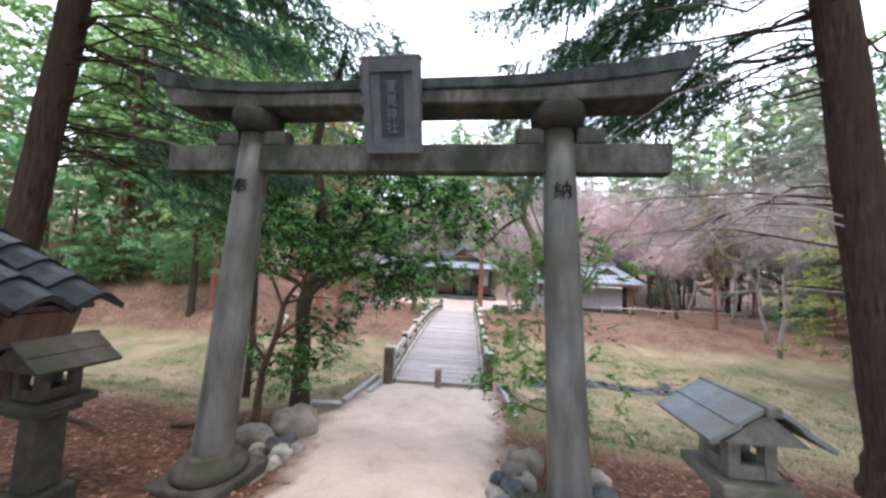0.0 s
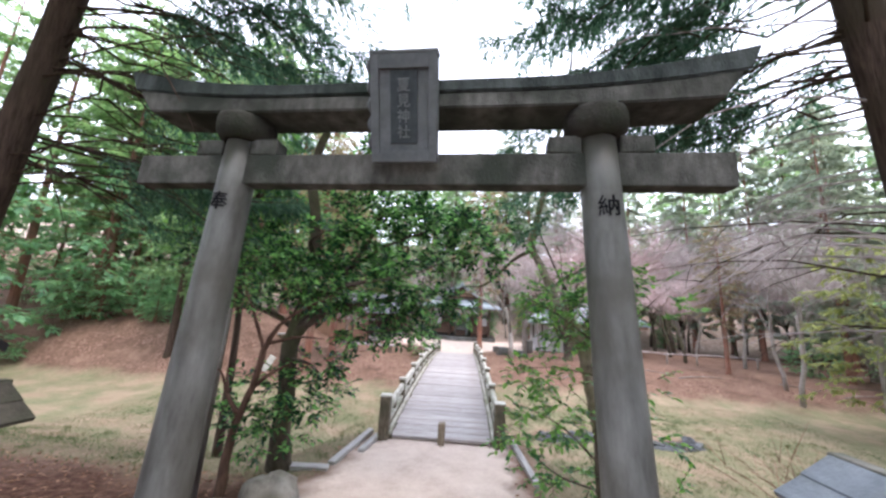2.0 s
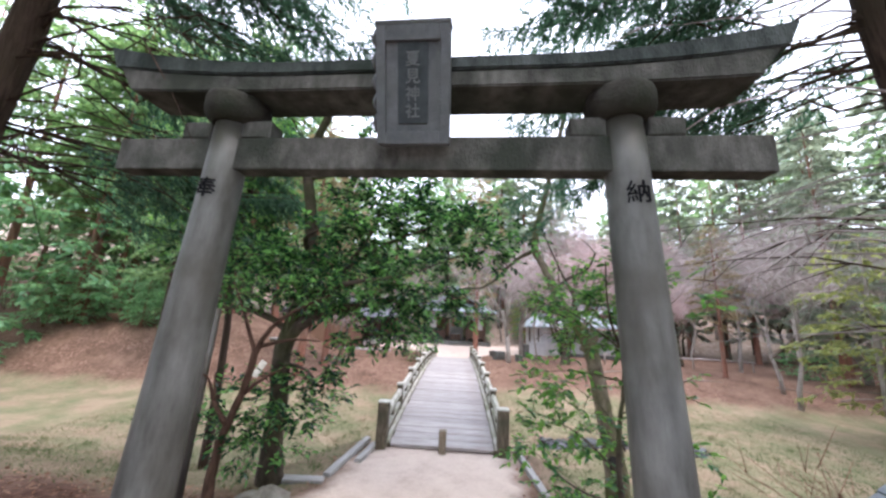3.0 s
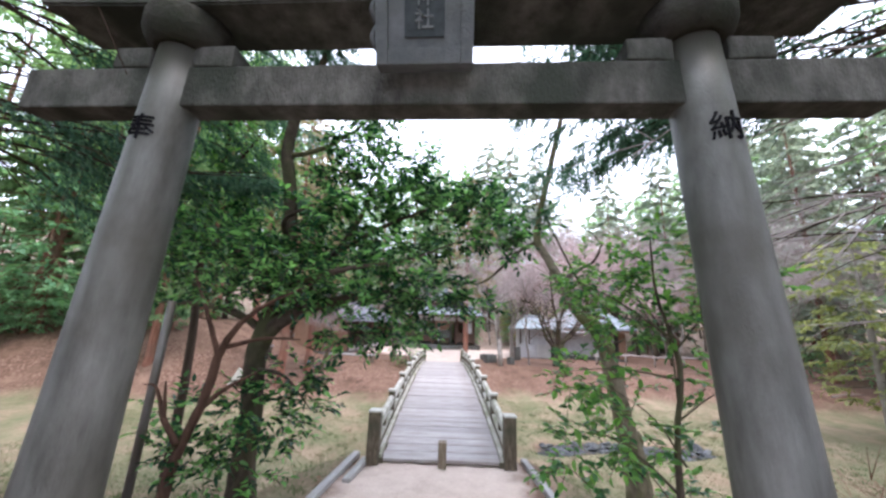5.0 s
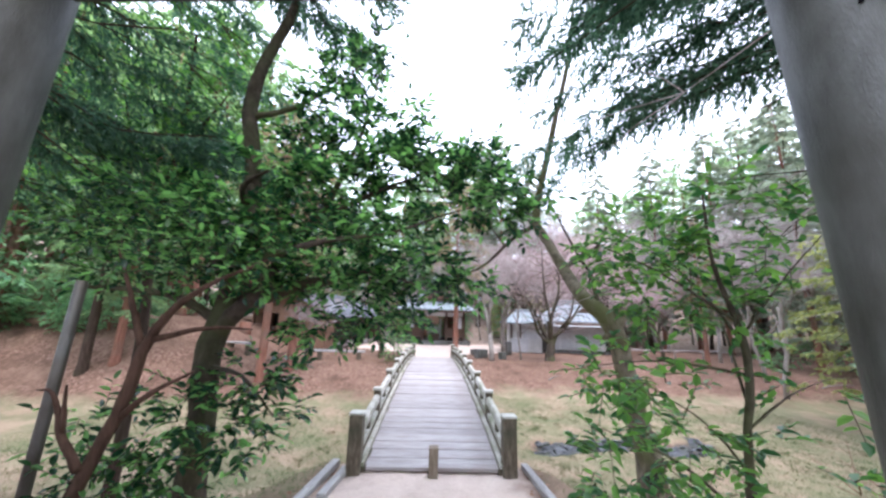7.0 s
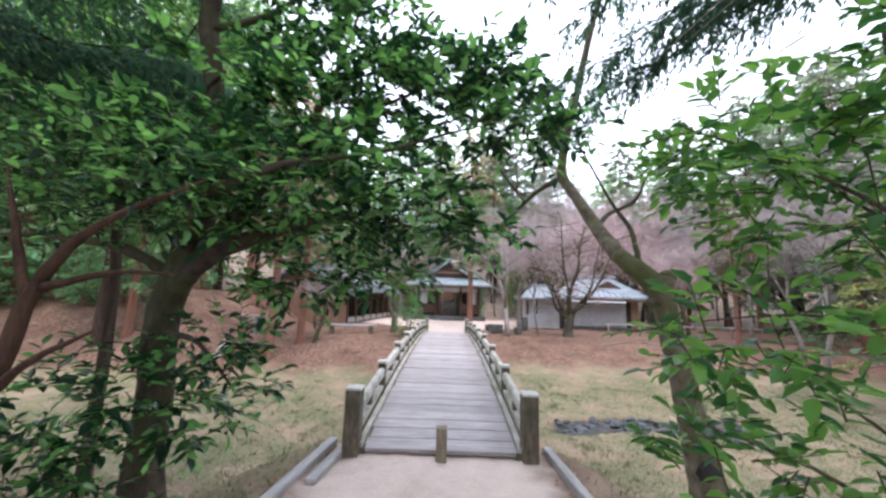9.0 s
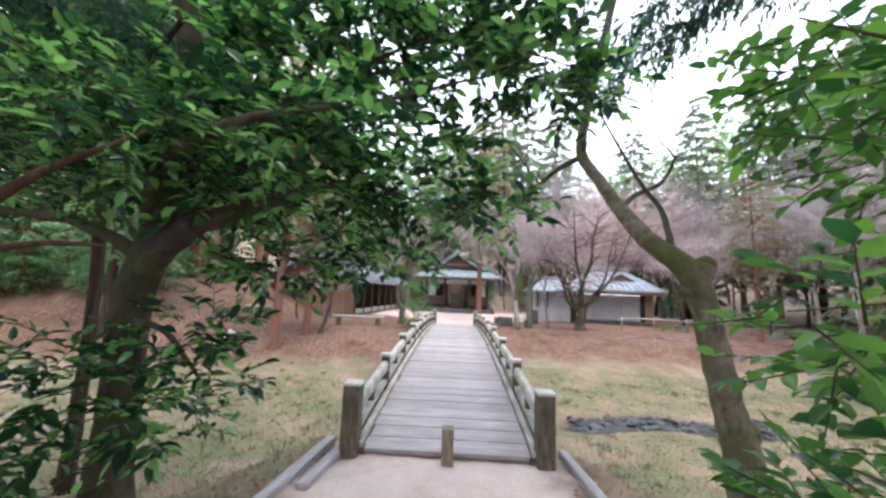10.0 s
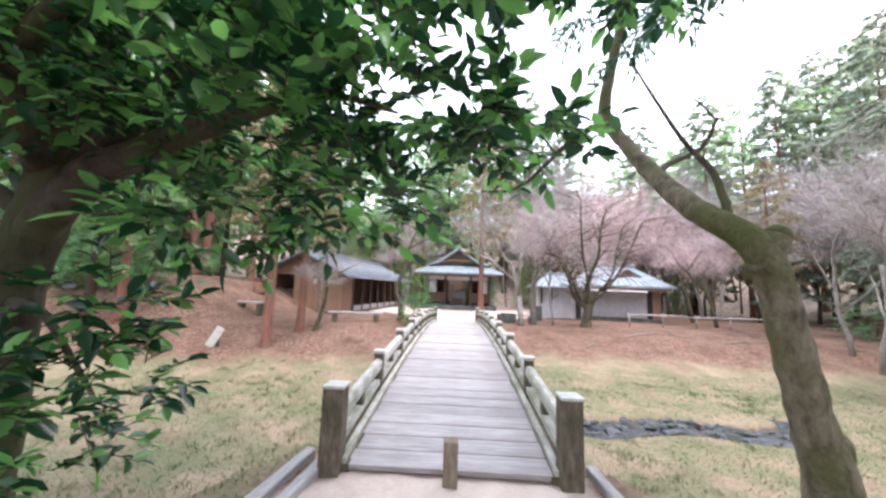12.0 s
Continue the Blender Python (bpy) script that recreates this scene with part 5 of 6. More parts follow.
for src, x, y, k, turn in ((C5, -23, 5.0, 1.6, 40), (C5, -25, 0.0, 1.7, 90), (C5, -20.5, 9.0, 1.3, 140), (C5, -22.0, 2.5, 1.5, 220), (C5, -18.0, 13.5, 1.0, 10), (C1, -13.6, 7.4, 0.8, 10), (C2, -12.9, 7.9, 0.75, 200), (C4, -7.3, 8.3, 0.85, 30), (C4, -6.8, 9.7, 0.8, 120), (C4, 0.47, 19.2, 0.95, 70), 
                           (B5, 2.5, 14.3, 0.85, 40), (B5, 3.6, 17.5, 0.85, 190), (B3, 4.4, 15.8, 0.7, 80), (C4, 14.6, 14.7, 0.6, 0), (B1, 9.5, 27, 1.0, 77), (B3, -6.2, 10.2, 0.4, 20), (B3, -3.9, 15.3, 0.62, 250), (C2, -0.5, 44, 1.25, 0), (C4, 4.0, 43, 1.5, 40),
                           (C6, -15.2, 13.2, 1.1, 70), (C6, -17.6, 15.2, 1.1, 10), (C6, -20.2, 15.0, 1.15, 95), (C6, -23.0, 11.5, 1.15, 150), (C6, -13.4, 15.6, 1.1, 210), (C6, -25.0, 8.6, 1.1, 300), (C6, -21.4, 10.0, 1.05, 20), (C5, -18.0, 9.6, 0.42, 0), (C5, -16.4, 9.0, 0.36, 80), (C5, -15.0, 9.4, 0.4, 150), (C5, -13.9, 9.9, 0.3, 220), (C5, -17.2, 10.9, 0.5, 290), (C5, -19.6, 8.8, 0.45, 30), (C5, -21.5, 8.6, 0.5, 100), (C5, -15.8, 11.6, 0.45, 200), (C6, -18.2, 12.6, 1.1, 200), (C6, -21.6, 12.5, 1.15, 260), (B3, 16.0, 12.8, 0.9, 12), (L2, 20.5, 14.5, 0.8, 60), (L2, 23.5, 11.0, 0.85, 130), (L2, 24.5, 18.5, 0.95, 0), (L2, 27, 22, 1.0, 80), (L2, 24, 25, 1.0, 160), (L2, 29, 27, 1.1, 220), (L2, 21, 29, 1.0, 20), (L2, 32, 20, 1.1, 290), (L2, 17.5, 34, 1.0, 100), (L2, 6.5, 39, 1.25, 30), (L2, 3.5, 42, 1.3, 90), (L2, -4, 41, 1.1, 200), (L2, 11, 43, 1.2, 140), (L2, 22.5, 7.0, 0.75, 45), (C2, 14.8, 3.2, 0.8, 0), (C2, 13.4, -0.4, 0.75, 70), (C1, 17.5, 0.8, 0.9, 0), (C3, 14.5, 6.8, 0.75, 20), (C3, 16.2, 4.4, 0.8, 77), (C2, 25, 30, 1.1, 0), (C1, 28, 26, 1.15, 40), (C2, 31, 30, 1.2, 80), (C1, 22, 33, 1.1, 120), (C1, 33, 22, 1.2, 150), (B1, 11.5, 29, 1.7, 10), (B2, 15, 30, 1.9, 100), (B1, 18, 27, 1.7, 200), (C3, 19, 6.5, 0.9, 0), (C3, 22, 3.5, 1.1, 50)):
    plant(src, x, y, k, turn)
for src in (C1, C2, C3, C4, C5, C6, L1, L2, B1, B2, B3, B5):
    for o in (*src.children_recursive, src):
        bpy.data.objects.remove(o)

# the low-forked maple before the white house
mx0, my0 = 6.0, 15.4
mz0 = gz(mx0, my0)
maple = thing("maple_tree", "low-forked leafless maple with dark spreading limbs and pinkish twigs", "tree", pose(mx0, my0, mz0))
r = np.random.RandomState(41)
put("trunk", tubes([smooth_line([(0, 0, -0.2, 0.36), (0.02, 0, 0.25, 0.27), (0.1, 0, 0.8, 0.23), (0.15, 0, 1.4, 0.16)], 5, 0.08, 2)], 12), M_DARKBARK, maple)
tips = []
for i in range(8):
    a = i * 0.83 + r.uniform(-0.25, 0.25)
    out, up = r.uniform(1.9, 3.3), r.uniform(3.0, 5.6)
    z0 = 0.5 + 0.11 * i
    k = [(0.08, 0, z0, 0.13)] + [(0.1 + out * u * math.cos(a) + r.normal() * 0.12, out * u * math.sin(a) + r.normal() * 0.12, z0 + up * u ** 1.25 + r.normal() * 0.14, 0.115 * (1 - 0.8 * u)) for u in (0.3, 0.55, 0.8, 1.0)]
    limb = smooth_line(k, 4, 0.15, i + 5)
    group = [limb]
    for j in range(4, len(limb)):
        for _ in range(2):
            p = np.array(limb[j][0])
            d = unit(np.array([math.cos(a) * 0.5 + r.normal() * 0.8, math.sin(a) * 0.5 + r.normal() * 0.8, r.uniform(-0.1, 0.9)]))
            reach = r.uniform(0.5, 1.5)
            mid = p + d * reach * 0.5 + r.normal(size=3) * 0.06
            group.append([(p, limb[j][1] * 0.5), (mid, 0.017), (p + d * reach, 0.007)])
            tips += [(mid, d), (p + d * reach * 0.75, d), (p + d * reach, d)]
    put("limb", tubes(group, 6), M_DARKBARK, maple)
n = 2200
pick = r.randint(0, len(tips), n)
P = np.array([tips[i][0] for i in pick]) + r.normal(size=(n, 3)) * 0.1
D = np.array([tips[i][1] for i in pick]) + r.normal(size=(n, 3)) * 0.7
tagged(put("twig_haze", leaves("twigs", P, D, r.normal(size=(n, 3)), r.uniform(0.3, 0.75, n), r.uniform(0.008, 0.02, n), fold=0.0), M_TWIG, maple), kind="stuff")

# crooked dark little trees on the far bank
for knots, label in (([(-6.35, 9.9, gz(-6.35, 9.9) - 0.1, 0.10), (-6.15, 9.95, 0.35, 0.085), (-5.95, 10.0, 1.2, 0.075), (-6.0, 10.0, 1.9, 0.06), (-6.6, 10.0, 2.4, 0.04), (-7.2, 10.0, 2.9, 0.015)], "small dark crooked tree on the bank"),
                     ([(-3.75, 13.9, gz(-3.75, 13.9) - 0.1, 0.15), (-3.7, 13.9, 0.8, 0.12), (-4.0, 13.95, 1.6, 0.10), (-3.65, 14.0, 2.6, 0.08), (-3.4, 14.0, 3.8, 0.06), (-2.9, 14.0, 5.2, 0.035), (-2.7, 14.0, 6.6, 0.012)], "tall dark crooked tree beside the bridge end")):
    t = thing("crooked_young_tree", label, "tree", pose(0, 0, 0))
    put("trunk", tubes([smooth_line(knots, 5, 0.1, 5)], 9), M_DARKBARK, t)
    r = np.random.RandomState(len(label))
    for i in range(5):
        x, y, z, q = knots[-1 - i % 3]
        e = r.normal(size=3) * 0.5
        put("branch", tubes([smooth_line([(x, y, z, q * 0.8), (x + e[0], y + e[1], z + 0.5, q * 0.5), (x + 2 * e[0], y + 1.6 * e[1], z + 0.9, 0.006)], 4, 0.2, i)], 5), M_DARKBARK, t)


# ---- buildings across the hollow ----
def quad_slab(corners, t):
    """A sheet of thickness t on four corners, for hipped and curved roof faces."""
    verts = [Vector(c) for c in corners] + [Vector(c) - Vector((0, 0, t)) for c in corners]
    return as_mesh("slab", verts, [(0, 1, 2, 3), (7, 6, 5, 4), (0, 4, 5, 1), (1, 5, 6, 2), (2, 6, 7, 3), (3, 7, 4, 0)])


def ribs_on(parent, corners, count, material, name="roof_seam", r=0.03):
    a, b, c, d = [Vector(p) for p in corners]
    for i in range(count):
        u = (i + 0.5) / count
        p, q = a.lerp(b, u), d.lerp(c, u)
        put(name, tubes([[(p + Vector((0, 0, 0.01)), r), (q + Vector((0, 0, 0.01)), r)]], 5), material, parent)


def shrine():
    t = thing("shrine_hall", "open-fronted wooden shrine hall with a pale gabled sheet roof", "building", pose(-1.45, 25.8, 0.0, 0, 0, 3))
    put("stone_platform", box(6.6, 6.0, 0.42, 0.03), M_STONE, t, pose(0, 2.8, -0.05))
    for i in range(3):
        put("step", box(2.6, 0.32, 0.13 * (3 - i), 0.015), M_STONE, t, pose(0, -0.32 - 0.3 * i, -0.03))
    for x in (-2.7, -1.1, 1.1, 2.7):
        for y in (0.2, 2.6, 5.2):
            put("post", box(0.2, 0.2, 2.75, 0.012), M_DARKWOOD, t, pose(x, y, 0.36))
    put("front_beam", box(6.0, 0.2, 0.28, 0.01), M_DARKWOOD, t, pose(0, 0.2, 2.85))
    put("frieze", box(5.2, 0.06, 0.35), M_PLASTER, t, pose(0, 0.24, 2.5))
    for x in (-1.9, 1.9):
        put("white_panel", box(0.62, 0.06, 1.05), M_SHUTTER, t, pose(x + (0.3 if x > 0 else -0.3), 0.24, 1.38))
        put("lattice_panel", box(1.38, 0.06, 0.75), M_DARKWOOD, t, pose(x, 0.25, 0.6))
        put("side_rail", box(1.38, 0.07, 0.08), M_DARKWOOD, t, pose(x, 0.22, 1.35))
    for x in (-2.7, 2.7):
        put("side_wall", box(0.08, 4.8, 2.4), M_BOARD, t, pose(x, 2.7, 0.38))
    put("back_wall_left", box(1.6, 0.08, 2.4), M_BOARD, t, pose(-1.9, 5.2, 0.38))
    put("back_wall_right", box(1.6, 0.08, 2.4), M_BOARD, t, pose(1.9, 5.2, 0.38))
    put("offering_box", box(1.0, 0.5, 0.55, 0.02), M_DARKWOOD, t, pose(0, 1.0, 0.37))
    for x in (-0.62, 0.62):
        put("white_stair_cheek", box(0.13, 1.6, 1.9, 0.01), M_WHITE, t, pose(x, 3.6, 0.37))
    for i in range(6):
        put("inner_step", box(1.1, 0.26, 0.2 + 0.2 * i, 0.01), M_WHITE, t, pose(0, 2.9 + 0.25 * i, 0.37))
    ez, gz_, rz, hw, gw = 3.12, 3.95, 5.25, 3.75, 2.05
    # skirt roof on four sides, then the gabled top
    skirt = (((-hw, -1.3, ez), (hw, -1.3, ez), (gw, 0.7, gz_), (-gw, 0.7, gz_)), ((hw, -1.3, ez), (hw, 6.6, ez), (gw, 4.7, gz_), (gw, 0.7, gz_)),
             ((hw, 6.6, ez), (-hw, 6.6, ez), (-gw, 4.7, gz_), (gw, 4.7, gz_)), ((-hw, 6.6, ez), (-hw, -1.3, ez), (-gw, 0.7, gz_), (-gw, 4.7, gz_)))
    for k, c in enumerate(skirt):
        put("skirt_roof", quad_slab(c, 0.12), M_COPPER, t)
        ribs_on(t, c, 12, M_COPPER)
    put("eave_board", box(2 * hw - 0.1, 0.06, 0.16), M_DARKWOOD, t, pose(0, -1.24, ez - 0.28))
    for s in (-1, 1):
        prev = (s * (gw + 0.55), gz_ - 0.15)
        for x, z in ((s * 1.75, 4.0), (s * 1.0, 4.5), (0.0, rz)):
            c = ((prev[0], -0.1, prev[1]), (prev[0], 5.4, prev[1]), (x, 5.4, z), (x, -0.1, z))
            put("gable_roof", quad_slab(c if s > 0 else c[::-1], 0.1), M_COPPER, t)
            put("bargeboard", tubes([[((prev[0], -0.15, prev[1]), 0.08), ((x, -0.15, z), 0.08)]], 6), M_COPPER, t)
            prev = (x, z)
    put("gable_wall", prism([(-1.75, 3.9), (1.75, 3.9), (0.9, 4.45), (0, 5.1), (-0.9, 4.45)], 0.1), M_DARKWOOD, t, pose(0, 0.25, 0))
    put("gable_tie", box(2.2, 0.12, 0.14), M_BOARD, t, pose(0, 0.17, 4.15))
    put("ridge", box(0.34, 5.8, 0.3, 0.04), M_COPPER, t, pose(0, 2.65, rz - 0.05))
    # the sanctuary roof behind
    put("rear_wall", box(4.2, 3.0, 3.6), M_BOARD, t, pose(-0.6, 9.6, 0.4))
    for s in (-1, 1):
        c = ((-0.6 + s * 3.0, 7.4, 4.0), (-0.6 + s * 3.0, 12.0, 4.0), (-0.6, 12.0, 6.0), (-0.6, 7.4, 6.0))
        put("rear_roof", quad_slab(c if s > 0 else c[::-1], 0.14), M_COPPER, t)
    return t


def barn():
    """Long brown-boarded hall with an open colonnade on its court side."""
    t = thing("colonnaded_hall", "long brown-boarded hall with a grey roof and open colonnade", "building", pose(-7.75, 16.1, 0.0, 0, 0, -4))
    L, Wd, ez, rz = 12.0, 5.0, 2.35, 3.75
    put("floor_slab", box(Wd, L, 0.3, 0.02), M_STONE, t, pose(-Wd / 2, L / 2, -0.12))
    n = 16
    for i in range(n):
        w = 3.2 / n
        put("board", box(w - 0.006, 0.05, 2.75 if i < n else 2.3, 0.004), M_BOARD, t, pose(-0.1 - w * (i + 0.5), 0.1, 0.05))
    put("gable", prism([(-Wd / 2 - 0.1, 2.3), (Wd / 2, 2.3), (0, rz - 0.1)], 0.05), M_BOARD, t, pose(-Wd / 2, 0.16, 0))
    rw = random.Random(8)
    for row in range(7):
        for c in range(7):
            put("firewood", lathe([(0.085 + rw.uniform(-0.02, 0.01), 0), (0.085, 0.9)], 8), M_REDBARK if (row + c) % 3 else M_KERB, t, pose(-3.55 - 0.19 * c + rw.uniform(-0.02, 0.02), 0.9, 0.28 + 0.175 * row, -90, 0, 0))
    # near-black back sheet, painting the shade inside the open store
    put("wood_store_back", box(1.7, 0.06, 2.3), M_DARK, t, pose(-4.15, 2.4, 0.05))
    put("corner_post", box(0.14, 0.14, 2.4), M_DARKWOOD, t, pose(-5.0, 0.1, 0.05))
    put("inner_wall", box(0.08, L - 0.4, 2.35), M_DARKWOOD, t, pose(-2.2, L / 2, 0.15))
    put("rear_wall", box(0.1, L, 2.4), M_BOARD, t, pose(-Wd, L / 2, 0.05))
    put("end_wall", box(Wd, 0.1, 2.4), M_BOARD, t, pose(-Wd / 2, L, 0.05))
    put("front_panel", box(0.07, 1.2, 2.3), M_BOARD, t, pose(-0.05, 0.7, 0.05))
    for i in range(8):
        y = 1.4 + i * 1.45
        put("column", box(0.13, 0.13, 2.25, 0.008), M_DARKWOOD, t, pose(0.0, y, 0.12))
        if i < 7:
            put("low_rail", box(0.05, 1.3, 0.3), M_KERB, t, pose(0.0, y + 0.72, 0.14))
    put("wall_plate", box(0.16, L, 0.18), M_DARKWOOD, t, pose(0.0, L / 2, ez - 0.12))
    put("sign", box(0.22, 0.02, 0.3, 0.004), M_PLASTER, t, pose(-1.9, 0.06, 1.75))
    for s in (-1, 1):
        ex = -Wd / 2 + s * (Wd / 2 + 0.65)
        c = ((ex, -0.6, ez - 0.05), (ex, L + 0.5, ez - 0.05), (-Wd / 2, L + 0.5, rz), (-Wd / 2, -0.6, rz))
        put("roof_slope", quad_slab(c if s > 0 else c[::-1], 0.12), M_GREYROOF, t)
        ribs_on(t, c, 40, M_GREYROOF, "roof_batten", 0.035)
    put("ridge", box(0.3, L + 1.1, 0.22, 0.04), M_GREYROOF, t, pose(-Wd / 2, L / 2, rz - 0.03))
    return t


def white_house():
    t = thing("shrine_office", "low white-walled office with pale blue-grey hipped roofs", "building", pose(8.6, 20.6, 0.05, 0, 0, -6))
    put("body", box(5.0, 4.2, 2.25), M_PLASTER, t, pose(1.2, 2.3, 0))
    put("foundation", box(5.1, 4.3, 0.3), M_STONE, t, pose(1.2, 2.3, -0.1))
    for i in range(4):
        put("shutter", box(0.92, 0.06, 1.75, 0.01), M_SHUTTER, t, pose(-0.75 + 0.96 * i, 0.16, 0.28))
    # a dark slab on the wall, painted as an opening's inner shade
    put("dark_opening", box(0.3, 0.07, 1.9), M_DARK, t, pose(3.05, 0.17, 0.2))
    put("side_boarding", box(0.5, 0.08, 2.1), M_BOARD, t, pose(3.45, 0.16, 0.1))
    put("fascia", box(5.9, 0.08, 0.28), M_BOARD, t, pose(1.15, -0.55, 2.0))
    e, r = 2.3, 3.75
    c = [(-2.0, -0.7, e), (4.3, -0.7, e), (4.3, 5.3, e), (-2.0, 5.3, e)]
    a, b = (0.2, 2.3, r), (2.7, 2.3, r)
    for f in ((c[0], c[1], b, a), (c[2], c[3], a, b)):
        put("roof_slope", quad_slab(f, 0.12), M_COPPER, t)
        ribs_on(t, f, 16, M_COPPER)
    for f in ((c[1], c[2], b, b), (c[3], c[0], a, a)):
        put("roof_hip", quad_slab((f[0], f[1], (f[2][0], f[2][1] + 0.01, f[2][2]), f[3]), 0.12), M_COPPER, t)
    put("ridge", box(2.9, 0.3, 0.3, 0.05), M_GREYROOF, t, pose(1.45, 2.3, r - 0.05))
    put("ridge_gable", prism([(-0.9, 0), (0.9, 0), (0, 0.55)], 1.2), M_DARKWOOD, t, pose(1.9, 1.2, 2.95))
    put("lean_to_canopy", quad_slab(((-1.4, -0.9, 1.95), (2.6, -0.9, 1.95), (2.6, 0.2, 2.2), (-1.4, 0.2, 2.2)), 0.05), M_SHUTTER, t)
    # the smaller wing
    put("wing_body", box(2.8, 2.6, 2.1), M_PLASTER, t, pose(-2.75, 0.5, 0))
    put("wing_counter", box(1.2, 0.3, 0.95), M_SHUTTER, t, pose(-3.4, -0.95, 0))
    for x in (-3.95, -3.3):
        put("wing_post", box(0.1, 0.1, 2.1), M_DARKWOOD, t, pose(x, -0.83, 0))
    put("wing_window", box(1.1, 0.06, 0.95), M_SHUTTER, t, pose(-2.6, -0.83, 0.95))
    put("wing_door", box(0.35, 0.06, 1.9), M_DARK, t, pose(-1.6, -0.83, 0.05))
    c = [(-4.75, -1.5, 2.1), (-0.9, -1.5, 2.1), (-0.9, 2.4, 2.1), (-4.75, 2.4, 2.1)]
    a, b = (-3.4, 0.5, 2.95), (-2.2, 0.5, 2.95)
    for f in ((c[0], c[1], b, a), (c[2], c[3], a, b), (c[1], c[2], (b[0], b[1] + 0.01, b[2]), b), (c[3], c[0], (a[0], a[1] - 0.01, a[2]), a)):
        put("wing_roof", quad_slab(f, 0.1), M_COPPER, t)
        ribs_on(t, f, 9, M_COPPER)
    put("wing_ridge", box(1.5, 0.25, 0.22, 0.04), M_COPPER, t, pose(-2.8, 0.5, 2.9))
    return t


shrine()
barn()
white_house()


# ---- small things across the hollow ----
def bench(x, y, turn, length):
    z = min(gz(x - length * 0.35, y), gz(x + length * 0.35, y))
    t = thing("log_bench", "long weathered half-log bench on short stumps", "bench", pose(x, y, gz(x, y), 0, 0, turn))
    put("seat", box(length, 0.32, 0.09, 0.02), M_KERB, t, pose(0, 0, 0.36))
    for s in (-1, 1):
        put("leg", box(0.22, 0.26, 0.55, 0.02), M_POST, t, pose(s * length * 0.38, 0, -0.19))


bench(-5.6, 12.6, 8, 2.6)
bench(-10.2, 11.4, -6, 1.3)
for x, y, r, h in ((-11.8, 14.2, 0.3, 0.55), (-14.5, 12.6, 0.28, 0.6)):
    tagged(put("tree_stump", lathe([(r * 1.25, -0.15), (r, 0.12), (r * 0.95, h), (r * 0.9, h + 0.01)], 14), M_REDBARK, None, pose(x, y, gz(x, y))), "sawn reddish tree stump on the litter", "stump")
sign = thing("leaning_board", "pale board leaning on a slanting stake", "sign", pose(-9.0, 7.7, gz(-9.0, 7.7), 0, 0, 10))
put("board", box(0.28, 0.05, 0.75, 0.01), M_CAP, sign, pose(0, 0, -0.02, 0, 28, 0))
put("stake", box(0.06, 0.06, 0.7, 0.01), M_DARKWOOD, sign, pose(0.3, 0.05, -0.1, 0, -10, 0))
for x, y, sx, sy, sz in ((2.0, 15.8, 0.7, 0.5, 0.5), (3.2, 15.2, 0.35, 0.3, 0.4), (3.9, 18.2, 0.6, 0.5, 0.85), (1.7, 17.6, 0.4, 0.4, 0.35)):
    tagged(put("stone_block", box(sx, sy, sz + 0.1, 0.03, jitter=0.02, seed=int(x * 10)), M_STONE, None, pose(x, y, gz(x, y) - 0.1, 0, 0, 12 * x)), "grey squared stone block on the litter", "stone")
rail = thing("pole_fence", "rough fence of pale poles on short stakes", "fence", pose(0, 0, 0))
for i in range(6):
    x, y = 9.0 + i * 1.9, 17.3 + 0.15 * i
    put("stake", lathe([(0.05, -0.2), (0.045, 0.75)], 8), M_GREYBARK, rail, pose(x, y, gz(x, y)))
    if i < 5:
        p, q = (x - 0.2, y, gz(x, y) + 0.62), (x + 2.1, y + 0.15, gz(x + 1.9, y + 0.15) + 0.60)
        put("pole", tubes([smooth_line([(*p, 0.045), ((p[0] + q[0]) / 2, y + 0.05, (p[2] + q[2]) / 2 + 0.04, 0.042), (*q, 0.035)], 4, 0.1, i)], 7), M_PALETWIG, rail)
for i, (x, y, l, a) in enumerate(((7.2, 13.6, 2.2, 20), (9.4, 14.2, 1.6, -15), (11.2, 13.3, 2.5, 8), (5.0, 12.0, 1.0, 40), (16.2, 13.5, 1.5, -30), (18.0, 12.2, 2.2, 15), (-3.3, -3.3, 1.5, 5), (-4.6, -3.6, 1.1, -18), (3.6, -3.6, 0.8, 30))):
    c, s = math.cos(radians(a)), math.sin(radians(a))
    pts = [(x + c * l * u, y + s * l * u, gz(x + c * l * u, y + s * l * u) + 0.03 + 0.05 * math.sin(3 * u), 0.03 * (1 - 0.6 * u)) for u in (0, 0.35, 0.7, 1.0)]
    tagged(put("fallen_branch", tubes([smooth_line(pts, 4, 0.3, i)], 7), M_GREYBARK if y > 0 else M_BARK), "fallen bare branch lying on the litter", "branch")


def bush(x, y, z, rx, ry, rz, twigs, seed, leafm, label, leaf=0.1):
    t = thing("bush", label, "shrub", pose(0, 0, 0))
    put("stem_cluster", tubes([smooth_line([(x + rx * 0.15 * math.cos(a), y + ry * 0.15 * math.sin(a), z - rz - 0.2, 0.02), (x + rx * 0.3 * math.cos(a), y + ry * 0.3 * math.sin(a), z, 0.012), (x + rx * 0.6 * math.cos(a), y + ry * 0.6 * math.sin(a), z + rz * 0.6, 0.004)], 3) for a in (0, 1.3, 2.5, 3.8, 5.0)], 5), M_DARKBARK, t)
    evergreen_leaves("foliage", [(x, y, z, rx, ry, rz, twigs)], leaf, 7, seed, leafm, t, 0.45, None, 0.3, leaf < 0.15)


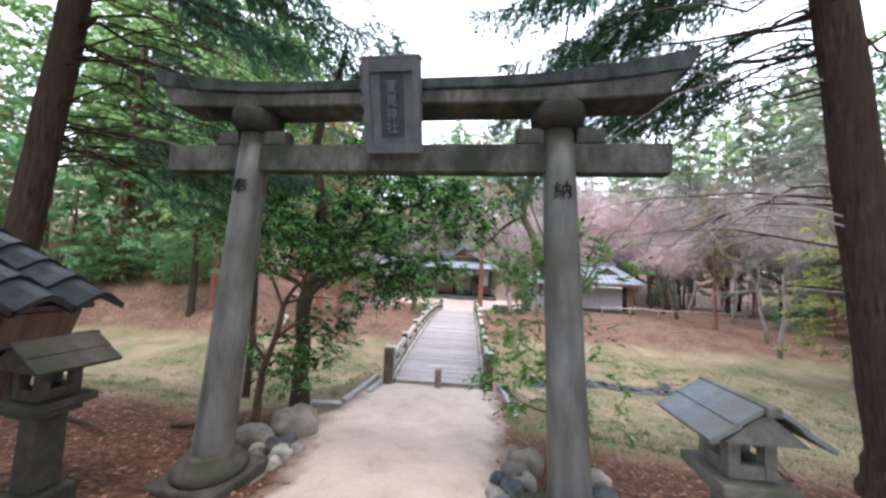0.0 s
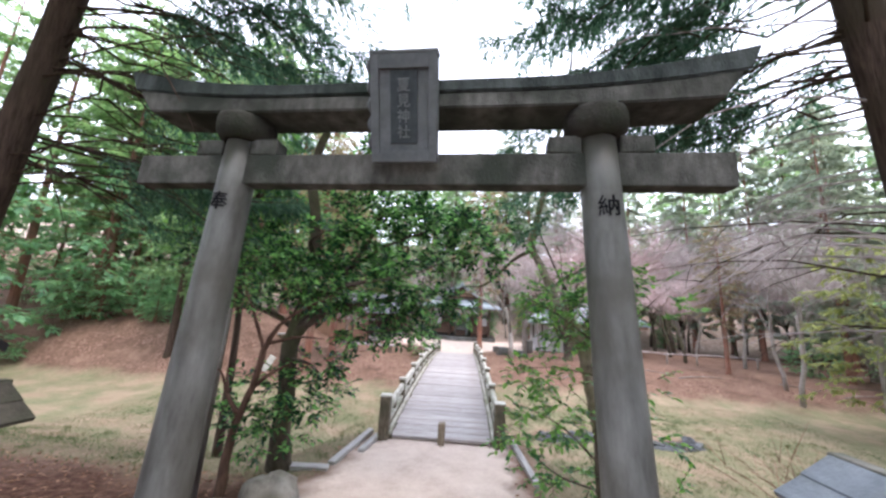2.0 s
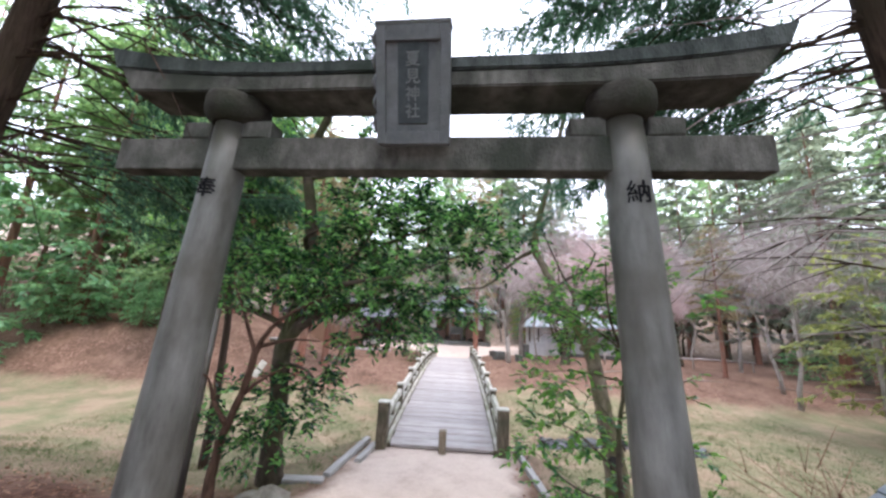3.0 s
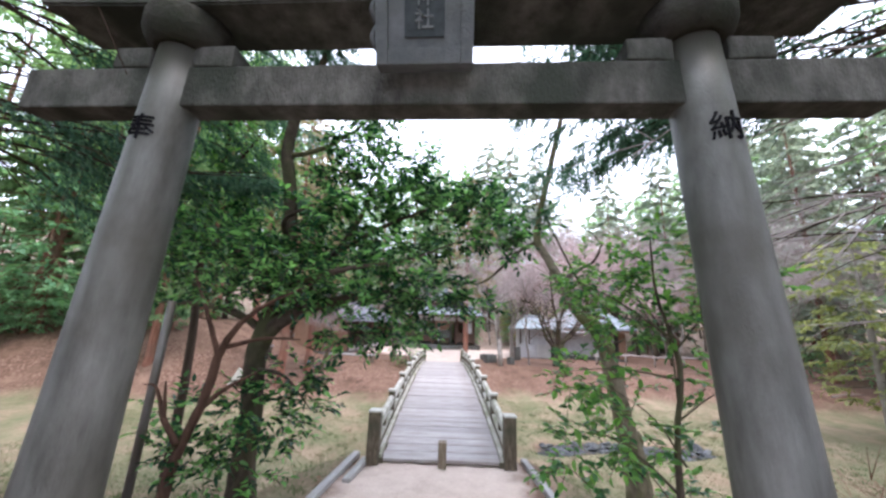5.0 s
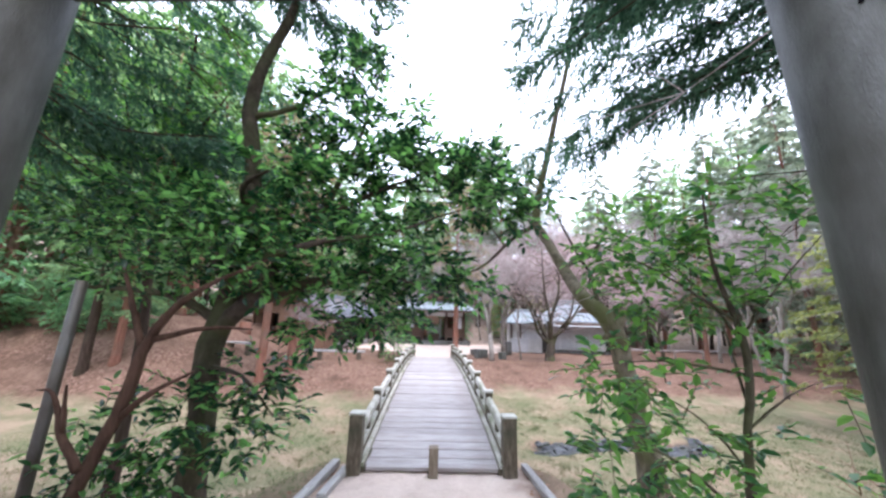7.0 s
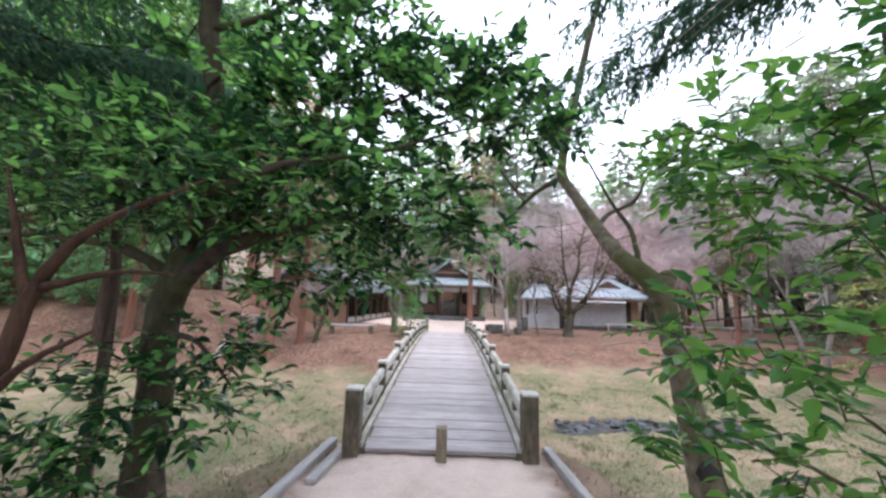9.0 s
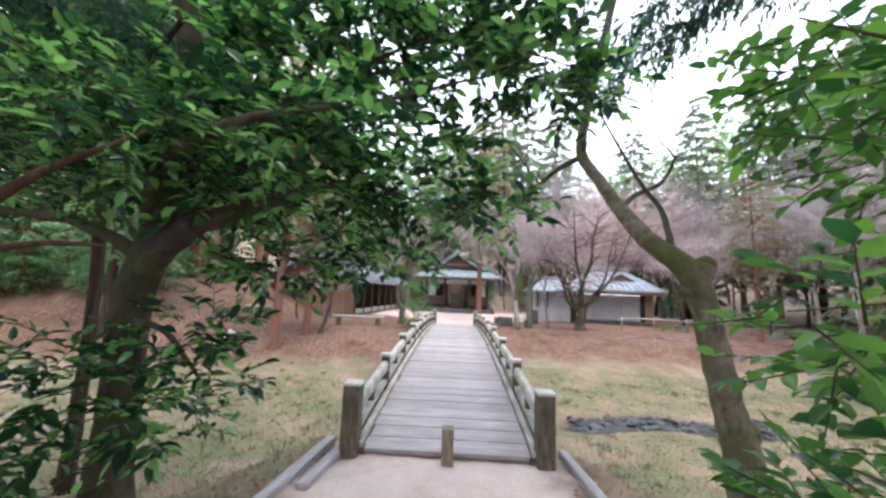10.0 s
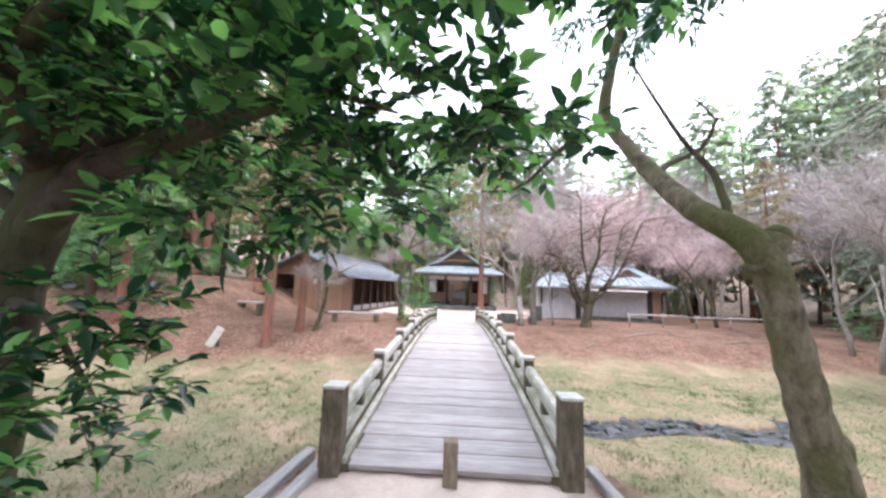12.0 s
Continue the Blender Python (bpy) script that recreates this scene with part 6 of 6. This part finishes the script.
bush(-2.6, 12.7, gz(-2.6, 12.7) + 0.75, 0.8, 0.8, 0.8, 230, 301, M_LEAF, "rounded dark evergreen bush at the bridge end")
bush(-3.3, 15.5, gz(-3.3, 15.5) + 1.7, 0.9, 0.9, 1.0, 150, 302, M_LEAF, "tall green bush beside the court")
for i, (x, y, k) in enumerate(((-16, 9.5, 1.0), (-18.5, 10.5, 1.3), (-20.5, 9, 1.2), (-23, 12, 1.4), (-15, 13, 0.9), (-18, 14.5, 1.2), (-26, 10, 1.5), (20, 16, 1.0), (23, 14, 1.2), (-21, 5.5, 1.2))):
    bush(x, y, gz(x, y) + 0.8 * k, 1.3 * k, 1.2 * k, 0.8 * k, 110, 310 + i, M_FERN, "fresh green undergrowth beneath the conifers", 0.22)

# bare bush reaching in beside the great trunk
lean_bush = thing("bare_bush", "bare thin-twigged bush beside a great trunk", "shrub", pose(0, 0, 0))
r = np.random.RandomState(9)
tw = []
for i in range(9):
    p0 = np.array([4.9 + r.uniform(-0.1, 0.2), -2.4 + r.uniform(-0.2, 0.2), gz(4.9, -2.4)])
    d = unit(np.array([r.uniform(-1.0, -0.2), r.uniform(-0.3, 0.5), r.uniform(0.5, 1.2)]))
    q = [p0 + d * u * r.uniform(0.65, 0.9) + np.array([-0.2 * u * u, 0, 0]) for u in np.linspace(0, 1.3, 6)]
    tw.append([(p, 0.012 * (1 - 0.8 * k / 5)) for k, p in enumerate(q)])
    for k in range(5):
        j = r.randint(2, 6)
        e = unit(d + r.normal(size=3) * 0.6)
        tw.append([(q[j], 0.005), (q[j] + e * 0.25, 0.003), (q[j] + e * 0.5, 0.0015)])
tagged(put("twig_haze", tubes(tw, 5), M_REDBARK, lean_bush), kind="stuff")

# ---- ground cover ----
r = np.random.RandomState(21)


def strewn(count, x0, x1, y0, y1, keep):
    x, y = r.uniform(x0, x1, count), r.uniform(y0, y1, count)
    z = height(x, y)
    k = keep(x, y, z)
    return np.stack([x, y, z], -1)[k]


for name, material, total, sign, label in (("grass", M_BLADE, 150000, -1, "short dry straw-coloured grass in the hollow"), ("green_grass", M_GREENBLADE, 115000, 1, "patches of short green grass in the hollow")):
    P = strewn(total, -11, 13, -3, 10, lambda x, y, z: (r.rand(len(x)) < grass_mask(x, y, z) * np.clip(0.55 + sign * 1.1 * (wave(x * 0.7 + 3, y * 0.7) + 0.35 * wave(3 * x, 3 * y) - 0.12), 0.05, 1)) & (np.abs(x + 0.06 * y) > 1.15))
    n = len(P)
    D = np.stack([r.normal(size=n) * 0.9, r.normal(size=n) * 0.9, np.full(n, 0.8)], -1)
    N = np.stack([0.3 * r.normal(size=n), 0.3 * r.normal(size=n), np.ones(n)], -1)
    tagged(put(name, leaves(name, P - [0, 0, 0.01], D, N, r.uniform(0.03, 0.10, n), r.uniform(0.006, 0.014, n)), material), label, "grass", kind="stuff")
# longer tussocks here and there
seeds = strewn(1500, -10, 12, -2.5, 8.5, lambda x, y, z: (r.rand(len(x)) < grass_mask(x, y, z) * np.clip(0.5 + 1.2 * wave(x * 0.7 + 3, y * 0.7), 0.06, 1)) & (np.abs(x + 0.06 * y) > 1.3))
many = 26
P = np.repeat(seeds, many, 0) + r.normal(size=(len(seeds) * many, 3)) * [0.055, 0.055, 0.0]
n = len(P)
D = np.stack([r.normal(size=n) * 0.6, r.normal(size=n) * 0.6, np.full(n, 0.9)], -1)
N = np.stack([0.4 * r.normal(size=n), 0.4 * r.normal(size=n), np.ones(n)], -1)
tagged(put("tussock_grass", leaves("tussock_grass", P - [0, 0, 0.01], D, N, r.uniform(0.05, 0.15, n), r.uniform(0.005, 0.011, n)), M_GREENBLADE), "longer tufts of green and straw grass in the hollow", "grass", kind="stuff")
P = strewn(70000, -12, 14, -8.5, 15, lambda x, y, z: (sand_mask(x, y) < 0.2 + 0.6 * r.rand(len(x)) ** 2) & (grass_mask(x, y, z) < 0.6) & ((y < 0.3) | (np.abs(x + 0.06 * y) > 1.3)))
n = len(P)
D = np.stack([r.normal(size=n), r.normal(size=n), 0.15 * r.normal(size=n)], -1)
N = np.stack([0.35 * r.normal(size=n), 0.35 * r.normal(size=n), np.ones(n)], -1)
L = r.uniform(0.03, 0.09, n)
tagged(put("leaf_litter", leaves("leaf_litter", P + [0, 0, 0.008], D, N, L, L * r.uniform(0.25, 0.6, n)), M_DEADLEAF), "reddish-brown fallen leaves and needles", "leaf litter", kind="stuff")

# ---- deck planks ----
count = 52
pitch = SPAN / count
plank_mesh = None
rng = random.Random(3)
for i in range(count):
    v = (i + 0.5) * pitch
    if i % 8 == 0:
        bm = box(DECK - 0.1, pitch - 0.012, 0.05, 0.004, jitter=0.0025, seed=i)
        plank_mesh = bpy.data.meshes.new("plank")
        bm.to_mesh(plank_mesh)
        bm.free()
        plank_mesh.materials.append(M_PLANK)
    grade = math.degrees(math.atan2(float(deck_z(v + 0.05)) - float(deck_z(v - 0.05)), 0.1))
    put("plank", plank_mesh, M_PLANK, bridge, pose(rng.uniform(-0.006, 0.006), v, float(deck_z(v)) - 0.05 + rng.uniform(-0.005, 0.005), grade, rng.uniform(-0.15, 0.15), 0))
